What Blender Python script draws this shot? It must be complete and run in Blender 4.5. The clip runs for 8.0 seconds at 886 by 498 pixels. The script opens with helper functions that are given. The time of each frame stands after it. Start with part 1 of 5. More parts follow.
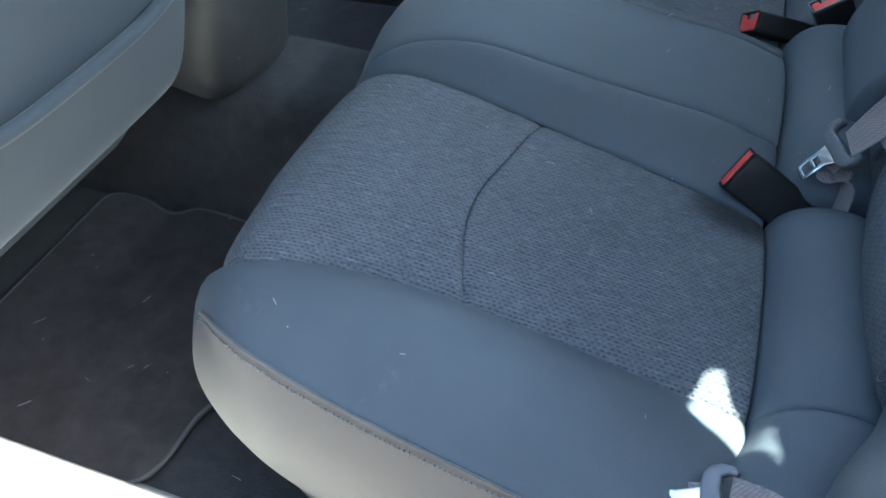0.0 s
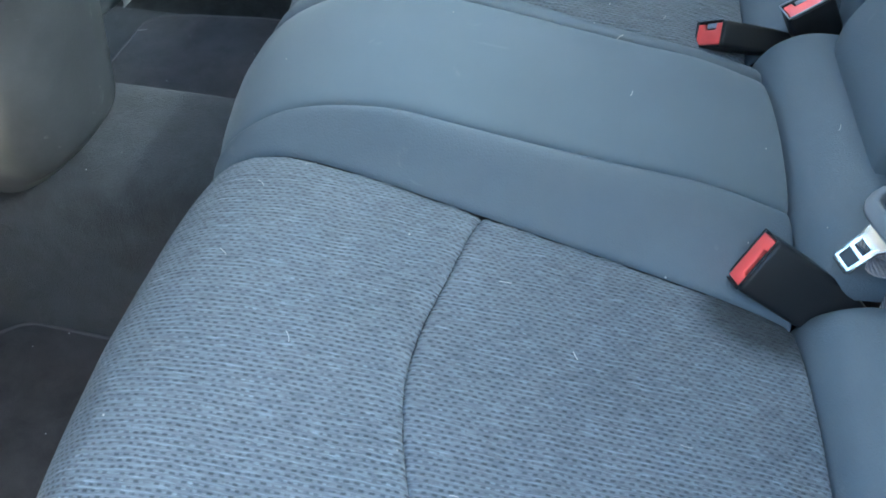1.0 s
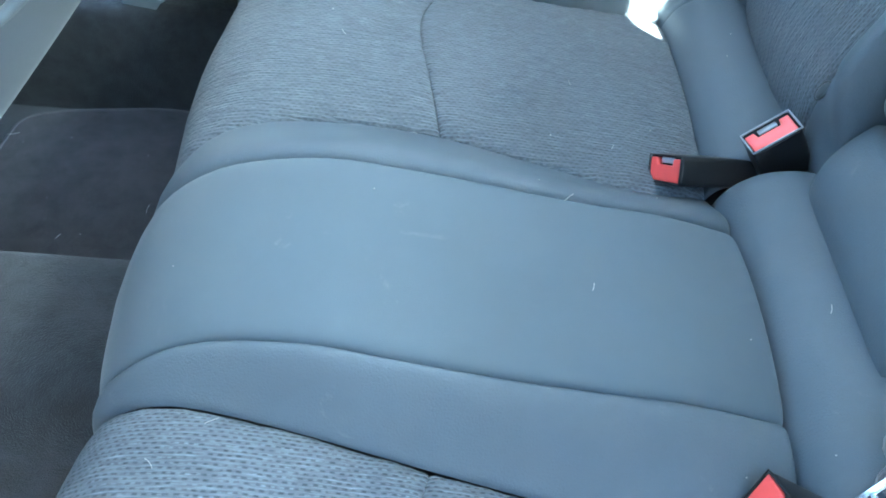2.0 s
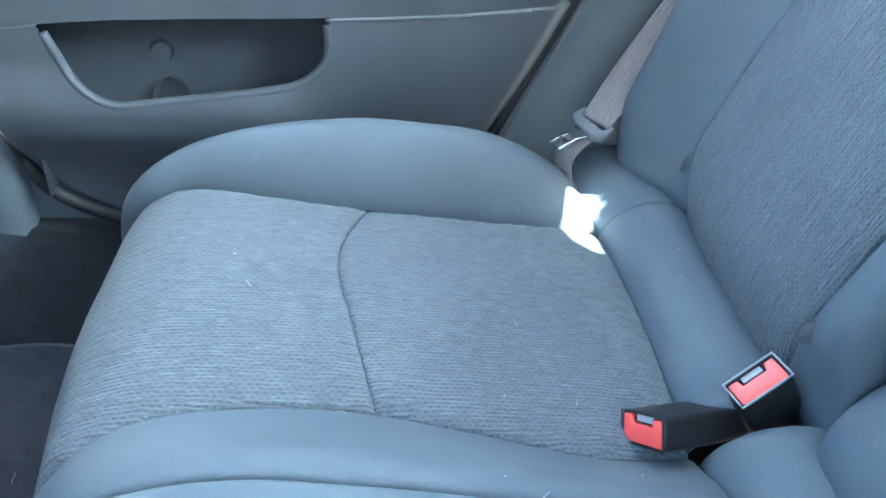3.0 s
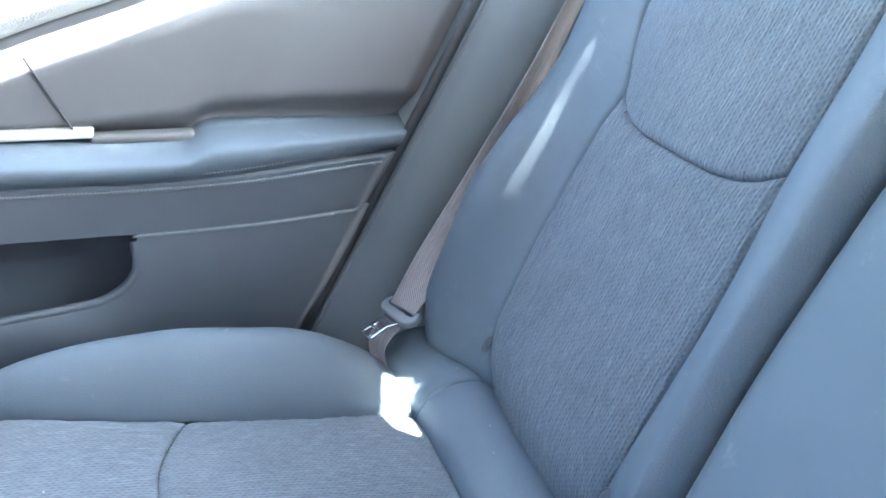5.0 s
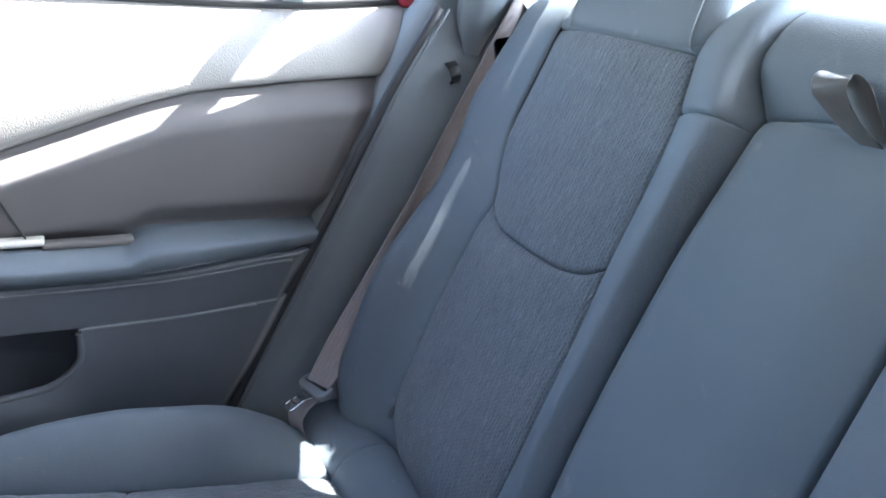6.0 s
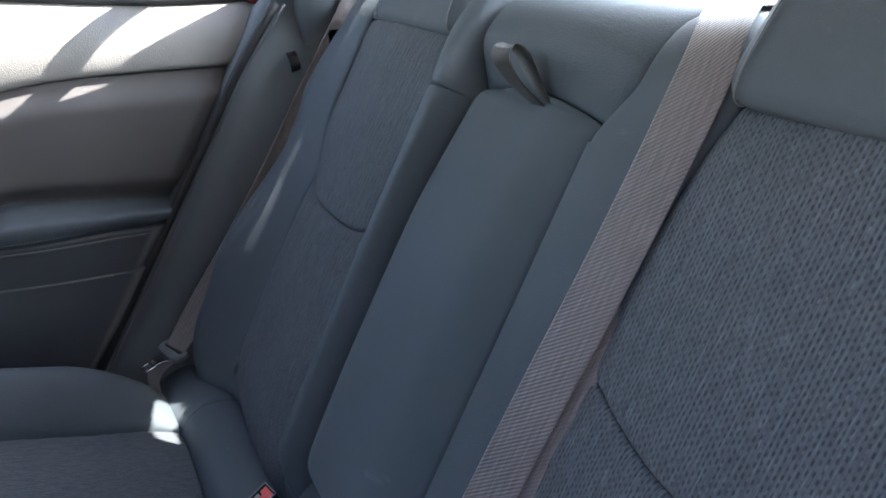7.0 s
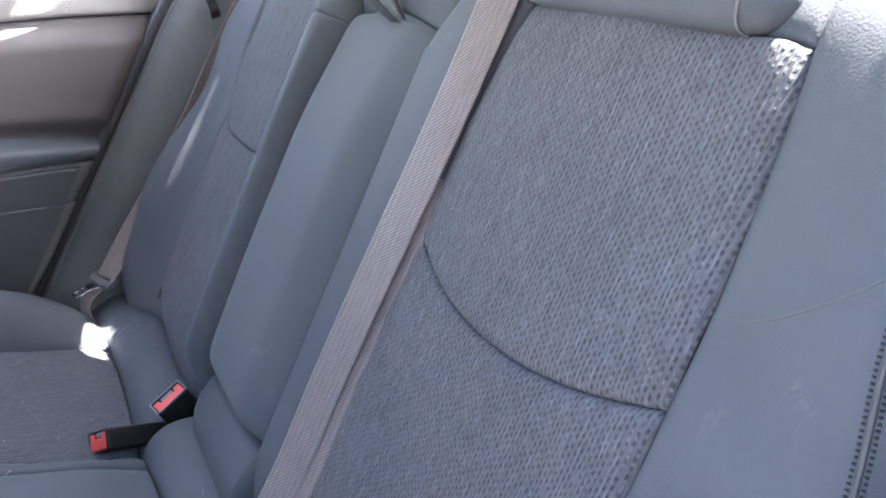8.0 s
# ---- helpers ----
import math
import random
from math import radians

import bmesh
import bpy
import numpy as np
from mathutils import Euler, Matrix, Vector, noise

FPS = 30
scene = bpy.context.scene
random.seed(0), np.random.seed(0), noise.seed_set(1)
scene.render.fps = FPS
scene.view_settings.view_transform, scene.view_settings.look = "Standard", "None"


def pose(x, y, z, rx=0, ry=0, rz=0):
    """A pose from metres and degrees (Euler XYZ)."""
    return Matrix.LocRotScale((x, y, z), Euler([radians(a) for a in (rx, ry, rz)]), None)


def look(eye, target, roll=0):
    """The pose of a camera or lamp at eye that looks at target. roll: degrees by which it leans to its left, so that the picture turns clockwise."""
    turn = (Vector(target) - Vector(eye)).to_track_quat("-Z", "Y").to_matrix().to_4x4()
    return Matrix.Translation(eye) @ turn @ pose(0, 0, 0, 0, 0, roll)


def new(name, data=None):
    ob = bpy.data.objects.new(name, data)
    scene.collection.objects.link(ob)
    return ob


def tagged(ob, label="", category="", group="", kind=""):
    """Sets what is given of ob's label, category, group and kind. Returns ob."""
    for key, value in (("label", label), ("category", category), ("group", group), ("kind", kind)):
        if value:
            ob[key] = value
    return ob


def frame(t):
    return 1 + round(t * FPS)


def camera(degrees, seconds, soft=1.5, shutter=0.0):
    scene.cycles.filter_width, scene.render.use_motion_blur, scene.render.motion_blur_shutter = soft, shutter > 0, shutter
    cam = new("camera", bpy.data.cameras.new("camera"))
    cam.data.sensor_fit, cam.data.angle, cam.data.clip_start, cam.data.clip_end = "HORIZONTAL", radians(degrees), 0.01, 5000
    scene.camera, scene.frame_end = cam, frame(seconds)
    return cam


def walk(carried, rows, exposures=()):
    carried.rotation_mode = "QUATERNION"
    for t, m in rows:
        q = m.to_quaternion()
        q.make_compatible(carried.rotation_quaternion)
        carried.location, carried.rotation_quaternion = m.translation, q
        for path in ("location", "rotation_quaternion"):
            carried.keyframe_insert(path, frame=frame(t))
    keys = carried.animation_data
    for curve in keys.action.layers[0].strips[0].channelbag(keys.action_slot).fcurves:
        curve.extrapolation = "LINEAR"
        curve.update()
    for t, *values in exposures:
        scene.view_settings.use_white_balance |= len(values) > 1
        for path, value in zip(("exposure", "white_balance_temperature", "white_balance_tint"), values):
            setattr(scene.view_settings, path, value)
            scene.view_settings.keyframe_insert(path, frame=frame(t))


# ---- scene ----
# camera path
cam = camera(58.36, 8.0, soft=1.7)
PATH = [
    (0.0, pose(-0.1393, -0.9365, 0.9253, 45.05, -1.33, 19.06)),
    (0.5, pose(-0.1903, -0.8146, 0.8885, 44.67, -2.36, 11.45)),
    (1.0, pose(-0.2411, -0.6592, 0.8456, 43.12, -2.38, 9.13)),
    (1.2, pose(-0.2569, -0.5900, 0.8114, 42.76, -2.36, 8.16)),
    (2.3, pose(-0.2779, -0.3899, 0.8994, 42.86, -3.68, 0.23)),
    (2.5, pose(-0.2847, -0.3498, 0.8981, 46.62, -3.91, -1.37)),
    (3.0, pose(-0.2985, -0.2585, 0.8798, 53.29, -4.43, -5.29)),
    (3.5, pose(-0.2925, -0.1974, 0.8517, 55.57, -5.44, -11.02)),
    (4.0, pose(-0.2837, -0.1888, 0.8637, 57.86, -5.78, -14.69)),
    (4.5, pose(-0.2784, -0.2163, 0.8969, 60.52, -5.79, -16.89)),
    (4.7, pose(-0.2830, -0.2372, 0.9258, 62.18, -5.90, -17.47)),
    (5.8, pose(-0.3336, -0.3999, 1.0158, 70.72, -7.01, -23.75)),
    (6.0, pose(-0.3373, -0.4355, 1.0464, 70.99, -6.86, -24.64)),
    (6.5, pose(-0.2975, -0.5501, 1.0891, 72.13, -6.55, -26.46)),
    (7.0, pose(-0.1788, -0.6560, 1.0583, 71.54, -6.03, -26.08)),
    (7.5, pose(-0.1431, -0.7483, 1.0271, 71.32, -5.86, -27.69)),
    (8.0, pose(-0.1329, -0.8328, 1.0166, 70.69, -6.15, -27.94)),
]
walk(cam, PATH, exposures=[(0, 3.18, 5810, -4), (0.5, 3.81, 6050, -5), (1, 4.28, 5980, -9), (2.3, 4.80, 5590, -12), (3, 5.0, 5550, -8), (3.5, 4.99, 5510, -7), (4.7, 5.2, 5670, -1), (5.8, 3.95, 6000, 7), (6, 3.79, 6000, 8), (6.5, 2.93, 6250, 9), (7, 2.58, 6290, 9), (7.5, 3.36, 6610, 14), (8, 3.91, 6700, 17)])

# world and sun
SUN_UP = Vector((0.42, -0.02, 1.0)).normalized()
world = bpy.data.worlds.new("sky")
scene.world = world
world.use_nodes = True
wn = world.node_tree
sky = wn.nodes.new("ShaderNodeTexSky")
sky.sky_type = "NISHITA"
sky.sun_disc = False
sky.sun_elevation = math.asin(SUN_UP.z)
sky.sun_rotation = math.atan2(SUN_UP.x, SUN_UP.y)
wn.nodes["Background"].inputs[1].default_value = 0.15
wn.links.new(sky.outputs[0], wn.nodes["Background"].inputs[0])
sun_data = bpy.data.lights.new("sun", "SUN")
sun_data.energy = 5.0
sun_data.angle = radians(0.5)
sun_data.color = (1.0, 0.95, 0.87)
sun = new("sun", sun_data)
sun.matrix_world = look(SUN_UP * 20, (0, 0, 0))

# area lamp added in the rear window opening to boost its sky light
glow_data = bpy.data.lights.new("rear_window_light", "AREA")
glow_data.shape = "RECTANGLE"
glow_data.size, glow_data.size_y = 1.05, 0.42
glow_data.energy = 3.6
glow_data.color = (0.86, 0.93, 1.0)
glow = new("rear_window_light", glow_data)
glow.matrix_world = look((0.66, 0.0, 1.24), (-0.12, 0.0, 0.45))


# ---------- materials ----------
def material(name, color, rough=0.6, metal=0.0):
    m = bpy.data.materials.new(name)
    m.use_nodes = True
    b = m.node_tree.nodes["Principled BSDF"]
    b.inputs["Base Color"].default_value = (*color, 1)
    b.inputs["Roughness"].default_value = rough
    b.inputs["Metallic"].default_value = metal
    return m, m.node_tree, b


def node(tree, kind, **values):
    n = tree.nodes.new(kind)
    for key, value in values.items():
        n.inputs[key.replace("_", " ")].default_value = value
    return n


def ramp(tree, src, stops):
    r = tree.nodes.new("ShaderNodeValToRGB")
    while len(r.color_ramp.elements) < len(stops):
        r.color_ramp.elements.new(0.5)
    for e, (p, c) in zip(r.color_ramp.elements, stops):
        e.position, e.color = p, (*c, 1)
    tree.links.new(src, r.inputs[0])
    return r.outputs[0]


def mul(c, k):
    return tuple(v * k for v in c)


def coords(tree, uv):
    return tree.nodes.new("ShaderNodeTexCoord").outputs["UV" if uv else "Object"]


def surface(name, color, rough, grain, bump, dist=0.002, large=6.0, vary=0.25, metal=0.0, uv=False, cells=False, sheen=0.0, scuff=0.0):
    """Base colour with two scales of variation and a fine relief."""
    m, t, b = material(name, color, rough, metal)
    co = coords(t, uv)
    big = node(t, "ShaderNodeTexNoise", Scale=large, Detail=5.0, Roughness=0.6)
    t.links.new(co, big.inputs["Vector"])
    base = ramp(t, big.outputs[0], [(0.3, mul(color, 1 - vary)), (0.72, mul(color, 1 + vary))])
    if scuff:
        marks = node(t, "ShaderNodeTexNoise", Scale=17.0, Detail=7.0, Roughness=0.7, Distortion=0.8)
        t.links.new(co, marks.inputs["Vector"])
        mr = node(t, "ShaderNodeMapRange")
        mr.inputs["From Min"].default_value, mr.inputs["From Max"].default_value, mr.inputs["To Max"].default_value = 0.63, 0.78, scuff
        t.links.new(marks.outputs[0], mr.inputs["Value"])
        worn = t.nodes.new("ShaderNodeMix")
        worn.data_type = "RGBA"
        t.links.new(mr.outputs[0], worn.inputs["Factor"])
        t.links.new(base, worn.inputs["A"])
        worn.inputs["B"].default_value = (0.34, 0.33, 0.32, 1)
        base = worn.outputs["Result"]
    t.links.new(base, b.inputs["Base Color"])
    if cells:
        fine = node(t, "ShaderNodeTexVoronoi", Scale=grain)
        fine.feature = "SMOOTH_F1"
        out = fine.outputs["Distance"]
    else:
        fine = node(t, "ShaderNodeTexNoise", Scale=grain, Detail=4.0)
        out = fine.outputs[0]
    t.links.new(co, fine.inputs["Vector"])
    bm_ = node(t, "ShaderNodeBump", Strength=bump, Distance=dist)
    t.links.new(out, bm_.inputs["Height"])
    t.links.new(bm_.outputs[0], b.inputs["Normal"])
    rr = node(t, "ShaderNodeMapRange")
    rr.inputs["To Min"].default_value, rr.inputs["To Max"].default_value = rough - 0.07, rough + 0.1
    t.links.new(big.outputs[0], rr.inputs["Value"])
    t.links.new(rr.outputs[0], b.inputs["Roughness"])
    if sheen:
        b.inputs["Sheen Weight"].default_value = sheen
        b.inputs["Sheen Roughness"].default_value = 0.45
    return m


def sums(t, op, a, b=None, c=None):
    """One arithmetic node; a, b and c are sockets or numbers."""
    n = t.nodes.new("ShaderNodeMath")
    n.operation = op
    for k, v in enumerate((a, b, c)):
        if v is None:
            continue
        if isinstance(v, (int, float)):
            n.inputs[k].default_value = v
        else:
            t.links.new(v, n.inputs[k])
    return n.outputs[0]


def ease(t, v, lo, hi):
    n = t.nodes.new("ShaderNodeMapRange")
    n.interpolation_type = "SMOOTHSTEP"
    n.inputs["From Min"].default_value, n.inputs["From Max"].default_value = lo, hi
    t.links.new(v, n.inputs["Value"])
    return n.outputs[0]


def knit(name, color, hole, pitch=(0.0064, 0.0038), dark_patch=None, stretch=0.0, ridges=0.25):
    """Knitted seat cloth: columns of short sunken dashes along u, raised strands between them, stray bright threads."""
    m, t, b = material(name, color, 0.85)
    co = coords(t, True)
    wob = node(t, "ShaderNodeTexNoise", Scale=60.0, Detail=2.0)
    t.links.new(co, wob.inputs["Vector"])
    sep = t.nodes.new("ShaderNodeSeparateXYZ")
    t.links.new(co, sep.inputs[0])
    w2 = t.nodes.new("ShaderNodeSeparateColor")
    t.links.new(wob.outputs["Color"], w2.inputs[0])
    u = sums(t, "MULTIPLY_ADD", w2.outputs[0], 0.0050, sep.outputs[0])
    v = sums(t, "MULTIPLY_ADD", w2.outputs[1], 0.0022, sep.outputs[1])
    col = sums(t, "DIVIDE", v, pitch[1])
    idx = sums(t, "FLOOR", col)
    across = sums(t, "ABSOLUTE", sums(t, "SUBTRACT", sums(t, "FRACT", col), 0.5))
    rnd = t.nodes.new("ShaderNodeTexWhiteNoise")
    rnd.noise_dimensions = "1D"
    t.links.new(idx, rnd.inputs["W"])
    shift = sums(t, "MULTIPLY_ADD", idx, 0.5, sums(t, "MULTIPLY", rnd.outputs["Value"], 0.18))
    along = sums(t, "ABSOLUTE", sums(t, "SUBTRACT", sums(t, "FRACT", sums(t, "ADD", sums(t, "DIVIDE", u, pitch[0]), shift)), 0.5))
    dash = sums(t, "MULTIPLY", ease(t, across, 0.32, 0.10), ease(t, along, 0.38, 0.14))
    worn = node(t, "ShaderNodeTexNoise", Scale=160.0, Detail=1.0)
    t.links.new(co, worn.inputs["Vector"])
    dash = sums(t, "MULTIPLY", sums(t, "MULTIPLY", dash, 1.0 - 0.4 * stretch), ease(t, worn.outputs[0], 0.24, 0.56))
    thread = node(t, "ShaderNodeTexNoise", Scale=1.0, Detail=2.0)
    mp = node(t, "ShaderNodeMapping")
    mp.inputs["Scale"].default_value = (62, 560, 1)
    t.links.new(co, mp.inputs[0])
    t.links.new(mp.outputs[0], thread.inputs["Vector"])
    big = node(t, "ShaderNodeTexNoise", Scale=14.0, Detail=5.0)
    t.links.new(co, big.inputs["Vector"])
    strand = ease(t, thread.outputs[0], 0.36, 0.66)
    stray = ease(t, thread.outputs[0], 0.63, 0.72)
    tone = sums(t, "MULTIPLY_ADD", strand, 0.34 - 0.16 * stretch, sums(t, "MULTIPLY_ADD", big.outputs[0], 0.30, 0.66 + 0.08 * stretch))
    tone = sums(t, "MULTIPLY_ADD", stray, 0.42, tone)
    lane = t.nodes.new("ShaderNodeCombineXYZ")
    t.links.new(sums(t, "MULTIPLY", u, 52.0), lane.inputs[0])
    t.links.new(sums(t, "MULTIPLY", idx, 3.37), lane.inputs[1])
    pulled = node(t, "ShaderNodeTexNoise", Scale=1.0, Detail=2.0)
    t.links.new(lane.outputs[0], pulled.inputs["Vector"])
    wrinkle = sums(t, "MULTIPLY", ease(t, across, 0.33, 0.46), ease(t, pulled.outputs[0], 0.47, 0.60))
    # raised strands also get a lighter colour for the light they catch
    tone = sums(t, "MULTIPLY_ADD", wrinkle, 0.85 * ridges, tone)
    # optional roundish area where the tone drops towards its middle
    if dark_patch:
        su, sv, sr = dark_patch
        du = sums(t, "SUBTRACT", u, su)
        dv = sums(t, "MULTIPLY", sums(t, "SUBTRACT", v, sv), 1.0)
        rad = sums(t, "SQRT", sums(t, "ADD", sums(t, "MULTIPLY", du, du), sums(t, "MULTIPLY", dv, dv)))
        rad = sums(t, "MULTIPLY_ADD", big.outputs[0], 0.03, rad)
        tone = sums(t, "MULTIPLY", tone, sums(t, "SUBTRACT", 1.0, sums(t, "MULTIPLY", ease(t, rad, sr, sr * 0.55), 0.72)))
    tint = t.nodes.new("ShaderNodeMix")
    tint.data_type = "RGBA"
    t.links.new(dash, tint.inputs["Factor"])
    tint.inputs["A"].default_value = (*color, 1)
    tint.inputs["B"].default_value = (*hole, 1)
    vm = t.nodes.new("ShaderNodeVectorMath")
    vm.operation = "SCALE"
    t.links.new(tint.outputs["Result"], vm.inputs[0])
    t.links.new(tone, vm.inputs["Scale"])
    t.links.new(vm.outputs[0], b.inputs["Base Color"])
    crease = node(t, "ShaderNodeTexNoise", Scale=1.0, Detail=3.0, Distortion=0.6)
    mc = node(t, "ShaderNodeMapping")
    mc.inputs["Scale"].default_value = (26 + 12 * stretch, 170 + 40 * stretch, 1)
    t.links.new(co, mc.inputs[0])
    t.links.new(mc.outputs[0], crease.inputs["Vector"])
    h = sums(t, "MULTIPLY_ADD", strand, 0.45, sums(t, "MULTIPLY", dash, -0.7))
    h = sums(t, "MULTIPLY_ADD", ease(t, crease.outputs[0], 0.34, 0.68), 1.9 + 1.0 * stretch, h)
    h = sums(t, "MULTIPLY_ADD", wrinkle, 1.6 * ridges, h)
    bp = node(t, "ShaderNodeBump", Strength=0.65 - 0.1 * stretch, Distance=0.0015)
    t.links.new(h, bp.inputs["Height"])
    t.links.new(bp.outputs[0], b.inputs["Normal"])
    b.inputs["Sheen Weight"].default_value = 0.04
    b.inputs["Specular IOR Level"].default_value = 0.25
    b.inputs["Sheen Roughness"].default_value = 0.4
    return m


def webbing(name, color, rough=0.5, ribs=46.0, weave=150.0):
    """Woven strap: ribs along its length and a fine slanting weave across them."""
    m, t, b = material(name, color, rough)
    co = coords(t, True)
    w = node(t, "ShaderNodeTexWave", Scale=weave, Distortion=0.4)
    w.bands_direction = "DIAGONAL"
    t.links.new(co, w.inputs["Vector"])
    rib = node(t, "ShaderNodeTexWave", Scale=ribs, Distortion=0.0)
    rib.bands_direction = "Y"
    t.links.new(co, rib.inputs["Vector"])
    mp = node(t, "ShaderNodeMapping")
    mp.inputs["Scale"].default_value = (40, 700, 1)
    t.links.new(co, mp.inputs[0])
    n = node(t, "ShaderNodeTexNoise", Scale=1.0, Detail=2.0)
    t.links.new(mp.outputs[0], n.inputs["Vector"])
    tone = sums(t, "MULTIPLY_ADD", rib.outputs["Fac"], 0.09, sums(t, "MULTIPLY_ADD", w.outputs["Fac"], 0.16, n.outputs[0]))
    t.links.new(ramp(t, tone, [(0.38, mul(color, 0.70)), (0.92, mul(color, 1.22))]), b.inputs["Base Color"])
    bp = node(t, "ShaderNodeBump", Strength=0.6, Distance=0.0009)
    t.links.new(sums(t, "MULTIPLY_ADD", rib.outputs["Fac"], 0.5, w.outputs["Fac"]), bp.inputs["Height"])
    t.links.new(bp.outputs[0], b.inputs["Normal"])
    b.inputs["Sheen Weight"].default_value = 0.3
    return m


LEATHER = surface("leatherette", (0.087, 0.104, 0.121), 0.62, 620, 0.5, 0.0010, 5, 0.12, scuff=0.22)
CLOTH = knit("knit_cloth", (0.118, 0.132, 0.150), (0.055, 0.062, 0.070))
# same knit again for the far side, base darkened to put its shade in
CLOTH_FAR_SHADED = knit("knit_cloth_far_shaded", (0.107, 0.119, 0.133), (0.046, 0.052, 0.059), stretch=1.0, ridges=0.7)
CLOTH_FAR_BACK_SHADED = knit("knit_cloth_far_back_shaded", (0.107, 0.119, 0.133), (0.046, 0.052, 0.059), stretch=1.0, ridges=0.35)
CLOTH_DARK_CORNER = knit("knit_cloth_dark_corner", (0.118, 0.132, 0.150), (0.055, 0.062, 0.070), dark_patch=(0.035, -0.222, 0.085))
CENTRE = surface("plain_cloth", (0.076, 0.096, 0.113), 0.8, 1400, 0.35, 0.0006, 5, 0.1, sheen=0.1, scuff=0.22)
SIDE = surface("side_vinyl", (0.088, 0.086, 0.088), 0.6, 700, 0.3, 0.0007, 5, 0.14, scuff=0.15)
PIPING = surface("piping", (0.085, 0.09, 0.1), 0.5, 900, 0.2)
THREAD = surface("thread", (0.16, 0.165, 0.175), 0.7, 900, 0.2)
DOOR_SOFT = surface("door_pebbled", (0.22, 0.212, 0.2), 0.55, 520, 0.5, 0.0012, 4, 0.1, cells=True)
DOOR_HARD = surface("door_plastic", (0.074, 0.081, 0.093), 0.5, 1100, 0.35, 0.0007, 4, 0.12)
DOOR_PANEL = surface("door_cloth", (0.102, 0.096, 0.097), 0.8, 1000, 0.3, 0.0006, 4, 0.1)
TRIM = surface("pillar_plastic", (0.150, 0.172, 0.190), 0.5, 1000, 0.3, 0.0006, 4, 0.1)
BLACK = surface("black_plastic", (0.014, 0.014, 0.015), 0.4, 500, 0.2, 0.0005, 6, 0.2)
CONSOLE = surface("console_plastic", (0.05, 0.05, 0.052), 0.42, 260, 0.25, 0.0006, 9, 0.4, scuff=0.5)
RUBBER = surface("rubber", (0.02, 0.02, 0.022), 0.6, 400, 0.2)
CARPET = surface("carpet", (0.021, 0.022, 0.025), 0.95, 700, 1.0, 0.003, 38, 0.6, sheen=0.15)
FRONT_CLOTH = surface("front_seat_cloth", (0.052, 0.064, 0.076), 0.75, 1200, 0.35, 0.0006, 5, 0.12, sheen=0.2)
MAT = surface("mat_pile", (0.034, 0.028, 0.0295), 0.95, 900, 1.0, 0.002, 30, 0.5, sheen=0.1)
BINDING = surface("mat_binding", (0.085, 0.078, 0.08), 0.8, 900, 0.6)
BELT = webbing("belt_webbing", (0.20, 0.174, 0.174))
BUTTON = surface("button_plastic", (0.05, 0.058, 0.066), 0.45, 500, 0.15, 0.0004)
RIM = surface("buckle_rim", (0.30, 0.32, 0.35), 0.4, 400, 0.1, 0.0004)
STRAP = webbing("black_strap", (0.016, 0.0145, 0.0145), 0.24, 160.0, 500.0)
RED = surface("red_button", (0.74, 0.085, 0.075), 0.35, 200, 0.1, 0.0005, 20, 0.1)
GREY_PLASTIC = surface("grey_plastic", (0.13, 0.137, 0.15), 0.45, 500, 0.2, 0.0005)
CHROME = surface("bare_steel", (0.66, 0.67, 0.69), 0.2, 300, 0.05, 0.0003, 20, 0.1, metal=1.0)
HEADLINER = surface("headliner", (0.42, 0.41, 0.39), 0.9, 600, 0.4, 0.001)
PAINT = surface("dark_red_paint", (0.22, 0.02, 0.03), 0.25, 5, 0.0, 0.0005, 2, 0.1)
SILL_PLATE = surface("sill_plate", (0.55, 0.52, 0.48), 0.4, 300, 0.1, 0.0006, 3, 0.1)
GROUND = surface("concrete", (0.40, 0.335, 0.29), 0.9, 30, 0.5, 0.01, 0.6, 0.2)
GLASS, gt, gb = material("window_glass", (1, 1, 1), 0.0)
gb.inputs["Transmission Weight"].default_value = 1.0
gb.inputs["IOR"].default_value = 1.03
for dull in (BLACK, CLOTH, CLOTH_FAR_SHADED, CLOTH_FAR_BACK_SHADED, LEATHER):
    dull.node_tree.nodes["Principled BSDF"].inputs["Specular IOR Level"].default_value = 0.28


# ---------- mesh helpers ----------
def thing(name, label, category, at=(0, 0, 0), group="", kind=""):
    ob = new(name)
    ob.empty_display_size = 0.05
    ob.location = at
    return tagged(ob, label, category, group, kind)


def world_of(ob):
    return world_of(ob.parent) @ ob.matrix_parent_inverse @ ob.matrix_basis if ob.parent else ob.matrix_basis.copy()


def adopt(ob, parent):
    ob.parent = parent
    ob.matrix_parent_inverse = world_of(parent).inverted()


def mesh_part(name, verts, faces, mat, parent=None, label="", uvs=None, smooth=True, kind=""):
    me = bpy.data.meshes.new(name)
    me.from_pydata([tuple(v) for v in verts], [], faces)
    if uvs is not None:
        layer = me.uv_layers.new(name="UVMap")
        idx = np.empty(len(me.loops), dtype=np.int32)
        me.loops.foreach_get("vertex_index", idx)
        layer.data.foreach_set("uv", np.asarray(uvs, dtype=np.float32)[idx].ravel())
    me.polygons.foreach_set("use_smooth", [smooth] * len(me.polygons))
    me.materials.append(mat)
    me.update()
    ob = new(name, me)
    if parent:
        adopt(ob, parent)
    if label or kind:
        tagged(ob, label, kind=kind)
    return ob


